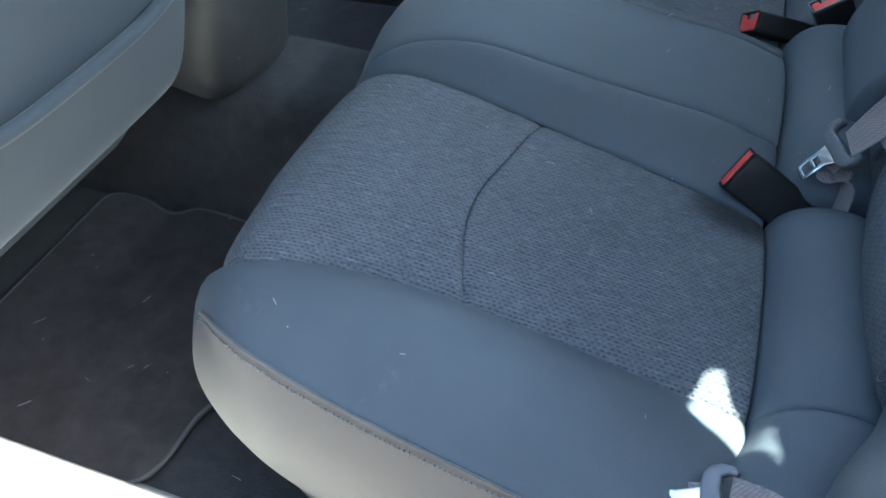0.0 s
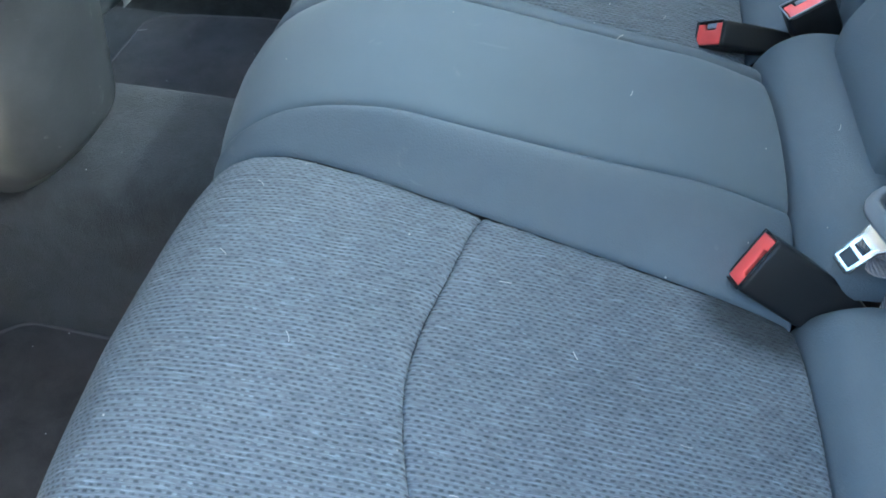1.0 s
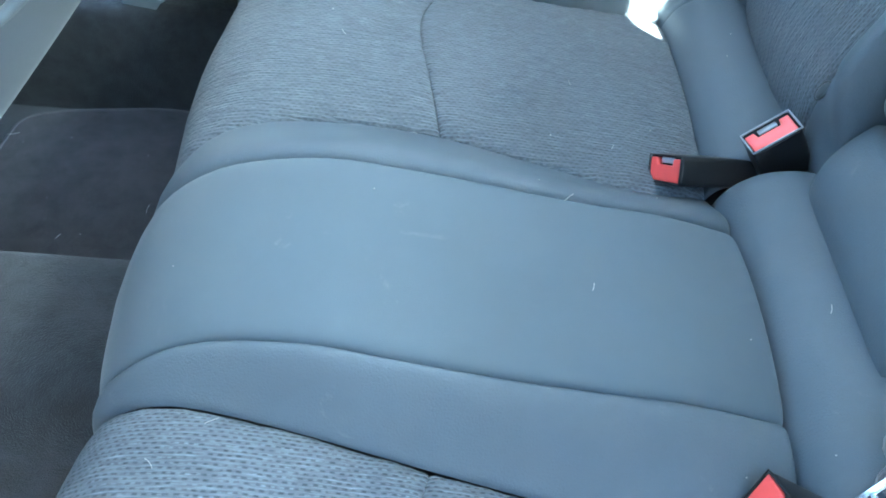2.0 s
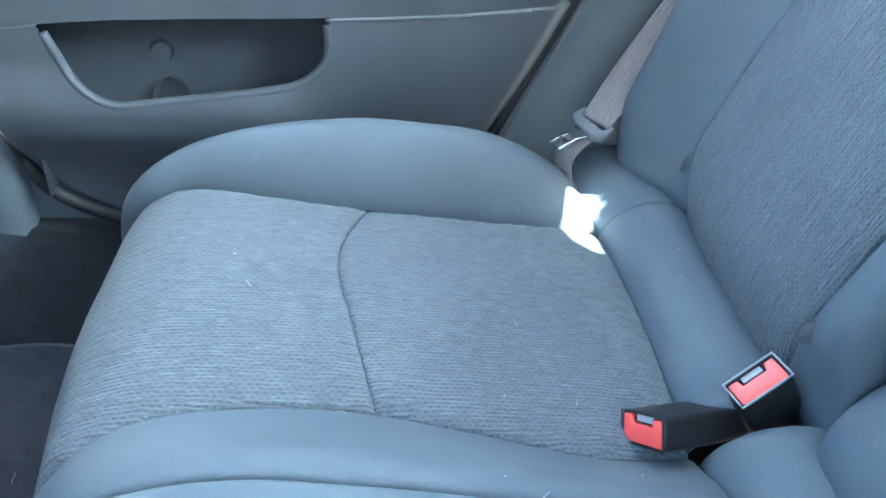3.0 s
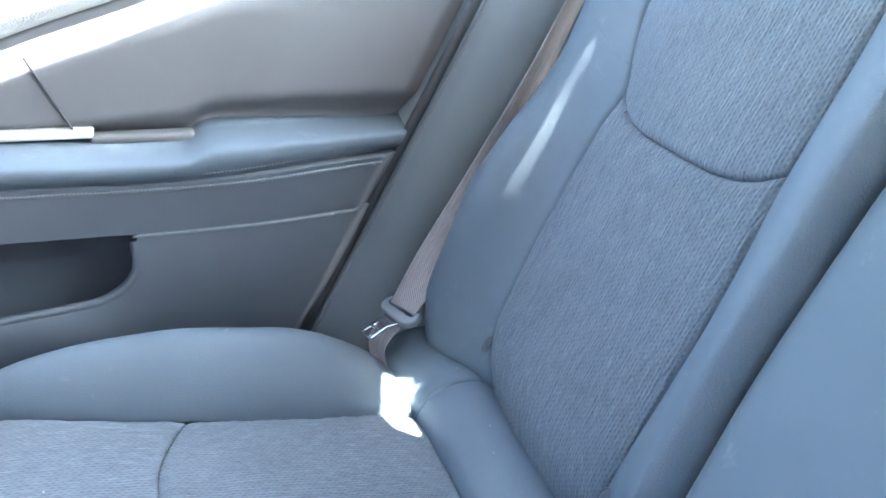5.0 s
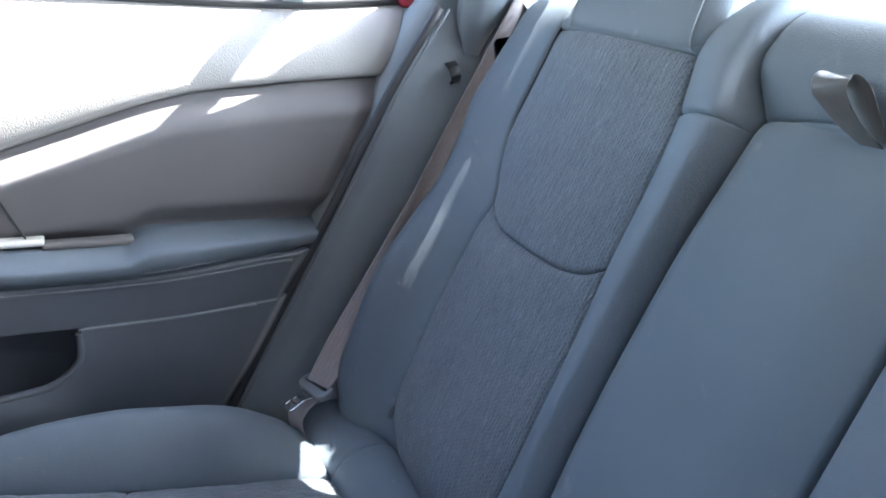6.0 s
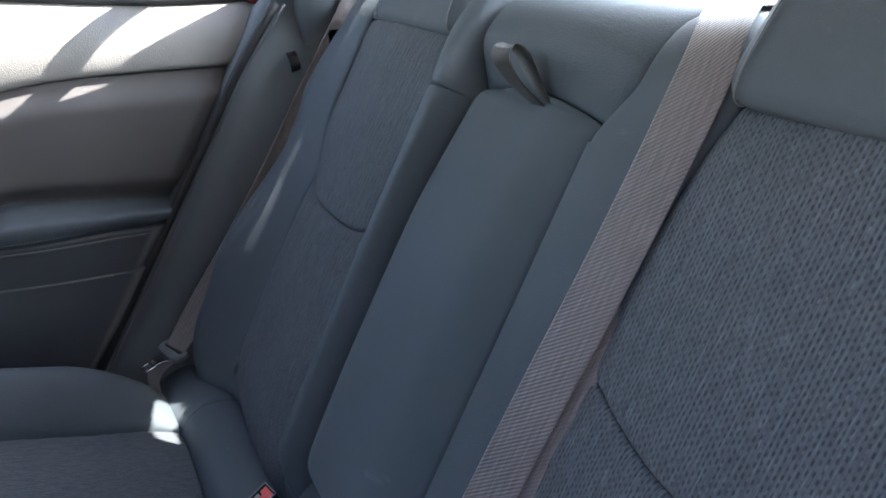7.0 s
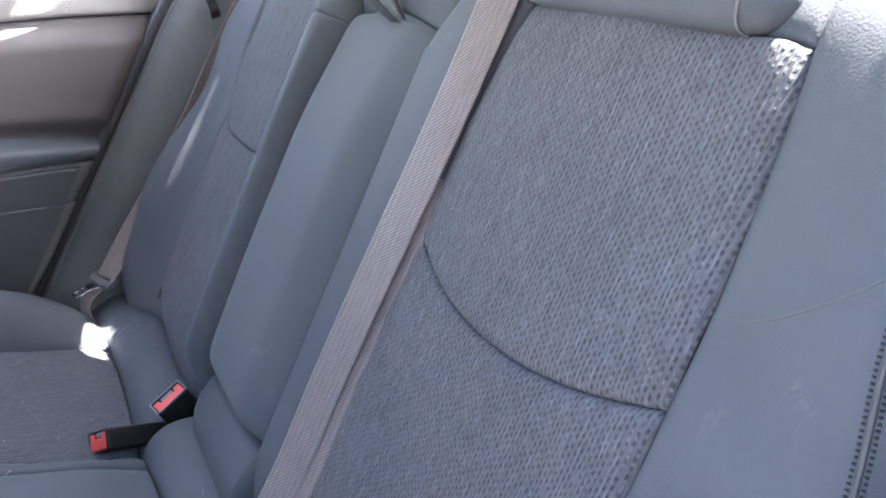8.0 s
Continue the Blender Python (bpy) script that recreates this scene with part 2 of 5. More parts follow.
def part(name, bm, mat, parent=None, label="", smooth=True, kind=""):
    me = bpy.data.meshes.new(name)
    bm.to_mesh(me)
    bm.free()
    me.polygons.foreach_set("use_smooth", [smooth] * len(me.polygons))
    me.materials.append(mat)
    ob = new(name, me)
    if parent:
        adopt(ob, parent)
    if label or kind:
        tagged(ob, label, kind=kind)
    return ob


def grid_part(name, fn, us, vs, mat, parent=None, label="", uv=None, kind=""):
    """A sheet of points fn(u, v); uv(u, v, point) gives its texture place in metres."""
    verts, uvs = [], []
    for u in us:
        for v in vs:
            p = fn(u, v)
            verts.append(p)
            uvs.append(uv(u, v, p) if uv else (p[0], p[1]))
    n = len(vs)
    faces = [(i * n + j, i * n + j + 1, (i + 1) * n + j + 1, (i + 1) * n + j) for i in range(len(us) - 1) for j in range(n - 1)]
    return mesh_part(name, verts, faces, mat, parent, label, uvs, kind=kind)


def even(n, a=0.0, b=1.0):
    return [a + (b - a) * i / n for i in range(n + 1)]


def dense(n):
    """0 to 1, close together at both ends."""
    return [0.5 - 0.5 * math.cos(math.pi * (0.5 * i / n + 0.5 * (0.5 - 0.5 * math.cos(math.pi * i / n)))) for i in range(n + 1)]


def smooth(a, b, x):
    k = min(1.0, max(0.0, (x - a) / (b - a)))
    return k * k * (3 - 2 * k)


def curve(points):
    """A smooth function through (x, y) points."""
    pts = sorted(points)
    xs, ys = [p[0] for p in pts], [p[1] for p in pts]
    n = len(xs)
    ms = []
    for i in range(n):
        a, b = max(0, i - 1), min(n - 1, i + 1)
        ms.append((ys[b] - ys[a]) / (xs[b] - xs[a]))

    def f(x):
        if x <= xs[0]:
            return ys[0]
        if x >= xs[-1]:
            return ys[-1]
        i = 0
        while x > xs[i + 1]:
            i += 1
        h = xs[i + 1] - xs[i]
        k = (x - xs[i]) / h
        return ((2 * k ** 3 - 3 * k ** 2 + 1) * ys[i] + (k ** 3 - 2 * k ** 2 + k) * h * ms[i]
                + (3 * k ** 2 - 2 * k ** 3) * ys[i + 1] + (k ** 3 - k ** 2) * h * ms[i + 1])
    return f


def profile(points, step=0.004):
    """A smooth line through (x, z) points, by its length: gives place and normal at s, and its whole length."""
    acc = [0.0]
    for a, b in zip(points, points[1:]):
        acc.append(acc[-1] + math.dist(a, b))
    fx, fz = curve(list(zip(acc, [p[0] for p in points]))), curve(list(zip(acc, [p[1] for p in points])))
    n = int(acc[-1] / step)
    ss = [acc[-1] * i / n for i in range(n + 1)]

    def at(s):
        e = 0.002
        x, z = fx(s), fz(s)
        dx, dz = fx(min(s + e, acc[-1])) - fx(max(s - e, 0)), fz(min(s + e, acc[-1])) - fz(max(s - e, 0))
        l = math.hypot(dx, dz) or 1
        return x, z, -dz / l, dx / l
    return at, acc[-1], ss


def tube_mesh(path, r, sides=8, closed=False):
    """Verts and faces of a round bar along points."""
    pts = [Vector(p) for p in path]
    n = len(pts)
    verts, faces = [], []
    side = None
    for i, p in enumerate(pts):
        a, b = pts[(i - 1) % n if closed else max(0, i - 1)], pts[(i + 1) % n if closed else min(n - 1, i + 1)]
        d = (b - a).normalized()
        if side is None:
            side = d.orthogonal().normalized()
        side = (side - d * side.dot(d)).normalized()
        up = d.cross(side)
        for k in range(sides):
            an = 2 * math.pi * k / sides
            verts.append(p + side * math.cos(an) * r + up * math.sin(an) * r)
    for i in range(n if closed else n - 1):
        for k in range(sides):
            j = (i + 1) % n
            faces.append((i * sides + k, i * sides + (k + 1) % sides, j * sides + (k + 1) % sides, j * sides + k))
    if not closed:
        faces += [tuple(range(sides))[::-1], tuple(range((n - 1) * sides, n * sides))]
    return verts, faces


def tube(name, path, r, mat, parent=None, label="", sides=8, closed=False, kind=""):
    v, f = tube_mesh(path, r, sides, closed)
    return mesh_part(name, v, f, mat, parent, label, kind=kind)


def smooth_path(points, n=8):
    """Points on a smooth line through the given ones."""
    pts = [Vector(p) for p in points]
    out = []
    for i in range(len(pts) - 1):
        p0, p1, p2, p3 = pts[max(0, i - 1)], pts[i], pts[i + 1], pts[min(len(pts) - 1, i + 2)]
        for k in range(n):
            t = k / n
            out.append(0.5 * (2 * p1 + (p2 - p0) * t + (2 * p0 - 5 * p1 + 4 * p2 - p3) * t * t + (3 * p1 - p0 - 3 * p2 + p3) * t ** 3))
    out.append(pts[-1])
    return out


def ribbon(name, points, sides, width, thick, mat, parent=None, label="", n=10):
    """A webbing strip along points; sides gives its width direction at each point, width is a number or goes by the share of the length."""
    pts, acr = smooth_path(points, n), smooth_path(sides, n)
    verts, uvs, faces = [], [], []
    run = 0.0
    for i, p in enumerate(pts):
        if i:
            run += (p - pts[i - 1]).length
        d = (pts[min(i + 1, len(pts) - 1)] - pts[max(i - 1, 0)]).normalized()
        w = acr[i] - d * acr[i].dot(d)
        w.normalize()
        nn = d.cross(w)
        wide = width if isinstance(width, float) else width(i / (len(pts) - 1))
        for a, b in ((-1, 1), (-0.94, 1.3), (0.94, 1.3), (1, 1), (0.94, -1.3), (-0.94, -1.3)):
            verts.append(p + w * (a * wide / 2) + nn * (b * thick / 2))
            uvs.append((run, a * wide / 2))
    m = 6
    for i in range(len(pts) - 1):
        for k in range(m):
            faces.append((i * m + k, i * m + (k + 1) % m, (i + 1) * m + (k + 1) % m, (i + 1) * m + k))
    faces += [tuple(range(m))[::-1], tuple(range((len(pts) - 1) * m, len(pts) * m))]
    return mesh_part(name, verts, faces, mat, parent, label, uvs)


def block(size, bevel=0.004, seg=3, at=None):
    """A box with rounded edges, centred, as a bmesh, moved by the matrix at."""
    bm = bmesh.new()
    bmesh.ops.create_cube(bm, size=1.0)
    bmesh.ops.scale(bm, vec=size, verts=bm.verts)
    if bevel:
        bmesh.ops.bevel(bm, geom=bm.edges[:], offset=bevel, segments=seg, profile=0.5, affect="EDGES")
    if at is not None:
        bmesh.ops.transform(bm, matrix=at, verts=bm.verts)
    return bm


def prism(outline, z0, z1, bevel=0.0):
    """An upright solid over a plan outline."""
    bm = bmesh.new()
    f = bm.faces.new([bm.verts.new((x, y, z0)) for x, y in outline])
    up = bmesh.ops.extrude_face_region(bm, geom=[f])
    bmesh.ops.translate(bm, vec=(0, 0, z1 - z0), verts=[v for v in up["geom"] if isinstance(v, bmesh.types.BMVert)])
    bmesh.ops.recalc_face_normals(bm, faces=bm.faces[:])
    if bevel:
        bmesh.ops.bevel(bm, geom=[e for e in bm.edges if all(v.co.z > (z0 + z1) / 2 for v in e.verts)], offset=bevel, segments=3, profile=0.5, affect="EDGES")
    return bm


def frame_of(origin, x_axis, y_hint):
    """A pose with the given x axis and a y axis near the hint."""
    x = Vector(x_axis).normalized()
    y = Vector(y_hint)
    y = (y - x * y.dot(x)).normalized()
    z = x.cross(y)
    return Matrix.Translation(origin) @ Matrix((x, y, z)).transposed().to_4x4()


# ---------- ground and body shell ----------
tagged(part("ground", block((400, 400, 0.2), 0, at=pose(0, 0, -0.40)), GROUND, smooth=False), "pale sunlit concrete ground outside the car", "ground", kind="structure")

floor_bm = block((2.2, 1.36, 0.04), 0, at=pose(-0.6, 0, -0.021))
tagged(part("floor", floor_bm, CARPET, smooth=False), "dark charcoal car carpet on the floor pan", "floor", kind="structure")

TUN = curve([(-0.24, -0.012), (-0.15, -0.012), (-0.125, 0.0), (-0.112, 0.06), (-0.098, 0.15), (-0.078, 0.21), (-0.04, 0.235), (0.0, 0.24), (0.05, 0.24), (0.105, 0.238), (0.125, 0.222), (0.148, 0.14), (0.178, 0.05), (0.205, 0.0), (0.24, -0.012)])
tunnel = grid_part("floor_tunnel", lambda u, v: (u, v, TUN(v) + 0.004 * noise.noise((u * 7, v * 9, 0))), even(50, -1.5, -0.3), even(60, -0.24, 0.24), CARPET)
tagged(tunnel, "raised carpeted hump between the two footwells", "floor hump", kind="structure")

for side, nm in ((1, "far"), (-1, "near")):
    pts = [(0.64, -0.01), (0.655, 0.0), (0.668, 0.06), (0.68, 0.12), (0.690, 0.162), (0.702, 0.182), (0.722, 0.188), (0.81, 0.188), (0.82, 0.17), (0.825, -0.15)]
    if side < 0:
        pts = [(0.578, -0.01), (0.585, 0.008), (0.605, 0.03), (0.64, 0.05), (0.68, 0.06), (0.74, 0.065), (0.79, 0.06), (0.80, 0.04), (0.805, -0.18)]
    at, ln, _ = profile(pts)
    sill = grid_part("door_sill", lambda u, v, at=at, side=side: (u, side * at(v)[0], at(v)[1]), even(4, -1.6, 0.1), even(40, 0, ln), CARPET if side > 0 else SILL_PLATE)
    tagged(sill, "carpet-sided door sill of the car" if side > 0 else "pale door sill plate in full sunshine", "door sill", kind="structure")


def shell(name, size, at, mat, label, category):
    return tagged(part(name, block(size, 0.01, 2, at), mat), label, category, kind="structure")


# unseen roof, rear edge bowed back and notched to shape the sun patches
SUN_EDGE_FAR = curve([(0.0, 0.45), (0.3, 0.435), (0.39, 0.42), (0.407, 0.41), (0.419, 0.383), (0.432, 0.360), (0.475, 0.352), (0.50, 0.350), (0.522, 0.358), (0.534, 0.386), (0.555, 0.394), (0.58, 0.41), (0.66, 0.44)])
SUN_EDGE_NEAR = curve([(0.0, 0.45), (0.3, 0.435), (0.43, 0.42), (0.464, 0.395), (0.475, 0.358), (0.50, 0.347), (0.52, 0.339), (0.533, 0.331), (0.541, 0.347), (0.548, 0.378), (0.557, 0.391), (0.575, 0.396), (0.60, 0.42), (0.66, 0.44)])


def roof_pt(u, v, z):
    # near side drawn in at the front so that sun reaches the sill
    side = -0.60 - 0.06 * smooth(0.73, 0.80, u)
    y = side + (0.65 - side) * v
    edge = SUN_EDGE_FAR(y) if y > 0 else SUN_EDGE_NEAR(-y)
    x = -1.42 + (edge + 1.42) * u
    return (x, y, z + 0.05 - 0.16 * y * y - 0.03 * (u - 0.4) ** 2)


us, vs = even(26), even(220)
verts = [roof_pt(u, v, 1.30) for u in us for v in vs] + [roof_pt(u, v, 1.34) for u in us for v in vs]
nv_, tot = len(vs), len(us) * len(vs)
faces = []
for i in range(len(us) - 1):
    for j in range(nv_ - 1):
        a, b, c, d = i * nv_ + j, i * nv_ + j + 1, (i + 1) * nv_ + j + 1, (i + 1) * nv_ + j
        faces += [(a, b, c, d), (a + tot, d + tot, c + tot, b + tot)]
rim = [(i, 0) for i in range(len(us))] + [(len(us) - 1, j) for j in range(1, nv_)] + [(i, nv_ - 1) for i in range(len(us) - 2, -1, -1)] + [(0, j) for j in range(nv_ - 2, 0, -1)]
for (a, b), (c, d) in zip(rim, rim[1:] + rim[:1]):
    p, q = a * nv_ + b, c * nv_ + d
    faces.append((p, q, q + tot, p + tot))
tagged(mesh_part("roof", verts, faces, HEADLINER, uvs=[(v[0], v[1]) for v in verts]), "pale cloth headliner of unseen roof, edge notched to shape sunlight", "roof", kind="structure")

# unseen wall, added to cut the light entering by the near door
tagged(part("wall_near", block((7.0, 0.15, 2.1), 0.01, 2, pose(-0.3, -1.80, 0.75)), surface("blocker_brown", (0.13, 0.118, 0.115), 0.85, 40, 0.5, 0.004, 2, 0.2)), "unseen brown wall added to dim light from the open door", "wall", kind="structure")

tagged(part("parcel_shelf", block((0.62, 1.30, 0.03), 0.008, at=pose(0.73, 0, 0.985)), surface("shelf_felt", (0.3, 0.29, 0.28), 0.9, 500, 0.6)), "felt-covered shelf under the rear window", "parcel shelf", kind="structure")
tagged(part("trunk_lid", block((0.55, 1.36, 0.06), 0.03, at=pose(1.34, 0, 1.0)), PAINT), "dark red boot lid behind the rear window", "trunk lid", kind="structure")
shell("bulkhead_rear", (0.03, 1.30, 1.0), pose(0.62, 0, 0.47), RUBBER, "dark panel behind the rear seat", "bulkhead")
# unseen plain closures of the cabin front, added for the light inside
shell("firewall", (0.05, 1.5, 0.9), pose(-1.75, 0, 0.40), BLACK, "unseen plain dark bulkhead closing the cabin front", "bulkhead")
shell("dashboard", (0.4, 1.45, 0.35), pose(-1.62, 0, 0.70), BLACK, "unseen plain dark dashboard closing the cabin front", "dashboard")

# unseen closed door, added to hold back light on the seat backs
shell("front_door_near", (0.92, 0.06, 0.86), pose(-1.24, -0.76, 0.53), PAINT, "plain unseen front door added to cut light from the front", "car door")

def round_bar(c):
    return abs(c) ** 0.45 * (1 if c > 0 else -1)


for side in (1, -1):
    # front pillar, sill beam and rear pillar
    pil = smooth_path([(-1.75, side * 0.74, 0.85), (-1.55, side * 0.70, 1.08), (-1.38, side * 0.62, 1.27)], 6)
    tagged(tube("pillar_front", pil, 0.045, TRIM, sides=10), "slanting front roof pillar", "pillar", kind="structure")
    # unseen rail; the near one bends so sun lights the sill, not the seat
    def rail_pt(u, k, side=side):
        x = -1.15 + 1.48 * u
        a = 2 * math.pi * k
        mid_y = 0.652 if side > 0 else 0.595 + 0.045 * smooth(-0.02, 0.08, x)
        return (x, side * mid_y + 0.030 * round_bar(math.cos(a)), 1.275 + 0.035 * round_bar(math.sin(a)))
    tagged(grid_part("roof_rail", rail_pt, even(60), even(32), HEADLINER), "unseen padded roof rail placed to bound the sunlight", "roof rail", kind="structure")
    mid = smooth_path([(-0.75, side * 0.73, 0.12), (-0.75, side * 0.73, 0.30), (-0.75, side * 0.735, 0.45), (-0.75, side * 0.74, 0.85), (-0.75, side * 0.68, 1.10), (-0.74, side * 0.63, 1.27)], 6)
    vb, fb = [], []
    for i, p in enumerate(mid):
        front = -0.022 - 0.045 * smooth(0.33, 0.17, p.z) - 0.03 * smooth(0.5, 0.9, p.z)
        for dx, dy in ((front, 0.0), (front + 0.01, -0.025), (0.0, -0.030), (0.012, -0.015), (0.012, 0.05), (front, 0.05)):
            vb.append((p.x + dx, p.y + side * dy, p.z))
        if i:
            for k in range(6):
                fb.append(((i - 1) * 6 + k, (i - 1) * 6 + (k + 1) % 6, i * 6 + (k + 1) % 6, i * 6 + k))
    tagged(mesh_part("pillar_middle", vb, fb, TRIM), "grey plastic-trimmed door pillar", "pillar", kind="structure")

# ---------- rear seat cushion ----------
CUSH, CUSH_LEN, _ = profile([(0.0, 0.348), (-0.05, 0.357), (-0.10, 0.363), (-0.20, 0.374), (-0.30, 0.384), (-0.38, 0.390), (-0.44, 0.389), (-0.478, 0.378), (-0.506, 0.357), (-0.521, 0.326), (-0.527, 0.27), (-0.517, 0.18), (-0.50, 0.06)])
S_OF_X = {}
for i in range(1301):
    s_ = CUSH_LEN * i / 1300
    S_OF_X.setdefault(round(-CUSH(s_)[0], 3), s_)


def s_at_x(x):
    k = round(-x, 3)
    while k not in S_OF_X:
        k = round(k - 0.001, 3)
    return S_OF_X[k]


NEAR_OUT = curve([(0, -0.488), (-0.07, -0.489), (-0.17, -0.482), (-0.27, -0.477), (-0.38, -0.482), (-0.46, -0.492), (-0.53, -0.497)])
NEAR_IN = curve([(0, -0.222), (-0.07, -0.208), (-0.15, -0.194), (-0.265, -0.175), (-0.37, -0.155), (-0.45, -0.142), (-0.50, -0.140), (-0.53, -0.14)])
NEAR_STRIP = curve([(0, -0.118), (-0.10, -0.121), (-0.20, -0.121), (-0.28, -0.117), (-0.37, -0.109), (-0.45, -0.104), (-0.50, -0.114), (-0.53, -0.126)])
FAR_STRIP = curve([(0, 0.080), (-0.134, 0.073), (-0.29, 0.083), (-0.44, 0.090), (-0.50, 0.078), (-0.53, 0.06)])
FAR_IN = curve([(0, 0.158), (-0.076, 0.148), (-0.185, 0.167), (-0.275, 0.184), (-0.35, 0.187), (-0.444, 0.175), (-0.50, 0.148), (-0.53, 0.10)])
PIPE = curve([(0.0, 0.640), (-0.10, 0.643), (-0.20, 0.634), (-0.33, 0.619), (-0.42, 0.600), (-0.465, 0.580), (-0.50, 0.556), (-0.52, 0.540), (-0.535, 0.532)])


def far_out(x):
    return -NEAR_OUT(x) + 0.012 * smooth(0.08, 0.35, -x) + 0.014 * smooth(0.30, 0.48, -x)


def far_pipe(x):
    return PIPE(x)


def near_pipe(x):
    return -PIPE(x)


def hump(x, y):
    """How much higher the middle of the bench is."""
    lift = (0.032 + 0.010 * smooth(0.0, 0.10, -x)) * (1 - 0.72 * smooth(0.33, 0.51, -x))
    return lift * smooth(NEAR_IN(x), NEAR_STRIP(x), y) * smooth(FAR_IN(x), FAR_STRIP(x), y)


def cushion_at(s, y, h):
    x, z, nx, nz = CUSH(s)
    z += hump(x, y) * smooth(0.20, 0.37, z)
    nx, nz = -nx, -nz
    if nz < 0 and x > -0.45:
        nx, nz = -nx, -nz
    if s > s_at_x(-0.52):
        nx, nz = -abs(nx), nz
    x -= (0.008 + 0.012 * math.tanh(max(y + 0.05, 0.0) / 0.12) - 0.005 * smooth(-0.02, -0.14, y) - 0.013 * smooth(-0.46, -0.54, y)) * smooth(0.25, 0.5, -x)
    return (x + nx * h, y, z + nz * h)


def groove(d, depth=0.0035, wide=0.006, slit=0.0038):
    return -depth * math.exp(-d / wide) - slit * math.exp(-d / 0.0015)


rear_seat = thing("rear_seat_cushion", "charcoal rear bench seat cushion with knitted cloth inserts and leatherette bolsters", "seat cushion", (-0.25, 0, 0.0))


def cushion_panel(name, lo, hi, a0, a1, crown, mat, label="", na=70, nb=46, seam0=True, seam1=False, fold=0.0):
    """One sewn panel between the side lines lo(x) and hi(x), from a0(b) to a1(b) along the profile."""
    def fn(a, b):
        s = a0(b) + (a1(b) - a0(b)) * a
        x = CUSH(s)[0]
        y0, y1 = lo(x), hi(x)
        w = abs(y1 - y0)
        d = min(b, 1 - b) * w
        h = crown * (1 - (2 * b - 1) ** 2) + (groove(d, 0.007, 0.010) if fold > 0.001 else groove(d))
        ln = abs(a1(b) - a0(b))
        if seam0:
            h += groove(a * ln, 0.0035, 0.006, 0.0018 if fold > 0.001 and a0(0.5) > 0.1 else 0.0038)
        if seam1:
            h += groove((1 - a) * ln, 0.0035, 0.006, 0.0018)
        if fold > 0.001:
            h += 0.0022 * noise.noise((s * 150, 2.0 if b < 0.5 else 9.0, 0.5)) * math.exp(-d / 0.008)
        if fold:
            y = y0 + (y1 - y0) * b
            h += fold * noise.noise((s * 26, y * 9, 3.1)) * smooth(0.0, 0.02, d) + fold * 0.5 * noise.noise((s * 60, y * 22, 7.7))
        return cushion_at(s, y0 + (y1 - y0) * b, h)
    return grid_part(name, fn, dense(na), dense(nb), mat, rear_seat, label, uv=lambda a, b, p: (a0(b) + (a1(b) - a0(b)) * a, p[1]))


KINK = curve([(0.0, 0.0), (0.15, 0.017), (0.33, 0.031), (0.5, 0.030), (0.75, 0.016), (1.0, 0.0)])


def mid_near(b):
    return s_at_x(-0.264 - KINK(b))


def mid_far(b):
    return s_at_x(-0.273 - KINK(1 - b))


def zero(b):
    return 0.0


def full(b):
    return CUSH_LEN


cushion_panel("insert_rear", NEAR_OUT, NEAR_IN, zero, mid_near, 0.010, CLOTH_DARK_CORNER, "grey knitted cloth panel with a dark patch at its inner corner", 80, 70, seam1=True, fold=0.0019)
cushion_panel("insert_front", NEAR_OUT, NEAR_IN, mid_near, full, 0.012, CLOTH, "grey knitted cloth panel", 100, 70, fold=0.0019)
cushion_panel("insert_rear", FAR_IN, far_out, zero, mid_far, 0.010, CLOTH_FAR_SHADED, "grey knitted cloth panel", 80, 70, seam1=True, fold=0.0019)
cushion_panel("insert_front", FAR_IN, far_out, mid_far, full, 0.012, CLOTH_FAR_SHADED, "grey knitted cloth panel", 100, 70, fold=0.0019)
cushion_panel("strip", NEAR_IN, NEAR_STRIP, zero, full, 0.003, LEATHER, "narrow leatherette strip", 110, 24)
cushion_panel("strip", FAR_STRIP, FAR_IN, zero, full, 0.003, LEATHER, "narrow leatherette strip", 110, 20)
cushion_panel("centre_panel", NEAR_STRIP, FAR_STRIP, zero, full, 0.009, CENTRE, "smooth plain centre panel", 110, 40, fold=0.0006)


def bolster_rise(x):
    return 0.066 * math.sin(math.pi / 2 * min(1.0, max(0.0, (0.005 - x) / 0.19))) * (1 - 0.72 * smooth(0.27, 0.53, -x))


def bolster_panel(line, pipe, k_rise=1.0):
    def fn(a, b):
        s = CUSH_LEN * a
        x, z = CUSH(s)[:2]
        y0, y1 = line(x), pipe(max(x, X_CORNER) if s < S_CORNER else X_CORNER)
        if s > S_CORNER:
            y1 += (1 if y1 > 0 else -1) * side_swell(Z_CORNER - z)
        w = abs(y1 - y0)
        h = k_rise * bolster_rise(x) * math.sin(math.pi * min(1, b ** 0.85)) + groove(b * w) + groove(a * CUSH_LEN, 0.006, 0.012)
        y = y0 + (y1 - y0) * b
        h += 0.0012 * noise.noise((s * 14, y * 14, 1.0)) * (1 - b ** 8)
        # the tail turns inwards beside the belt tongue
        h -= 0.05 * smooth(0.06, -0.02, -x) * smooth(0.55, 1.0, b)
        return cushion_at(s, y, h)
    ob = grid_part("bolster", fn, dense(120), dense(40), LEATHER, rear_seat, "smooth leatherette side bolster", uv=lambda a, b, p: (CUSH_LEN * a, p[1]))
    return fn, ob


S_CORNER = s_at_x(-0.512)
X_CORNER, Z_CORNER = CUSH(S_CORNER)[:2]
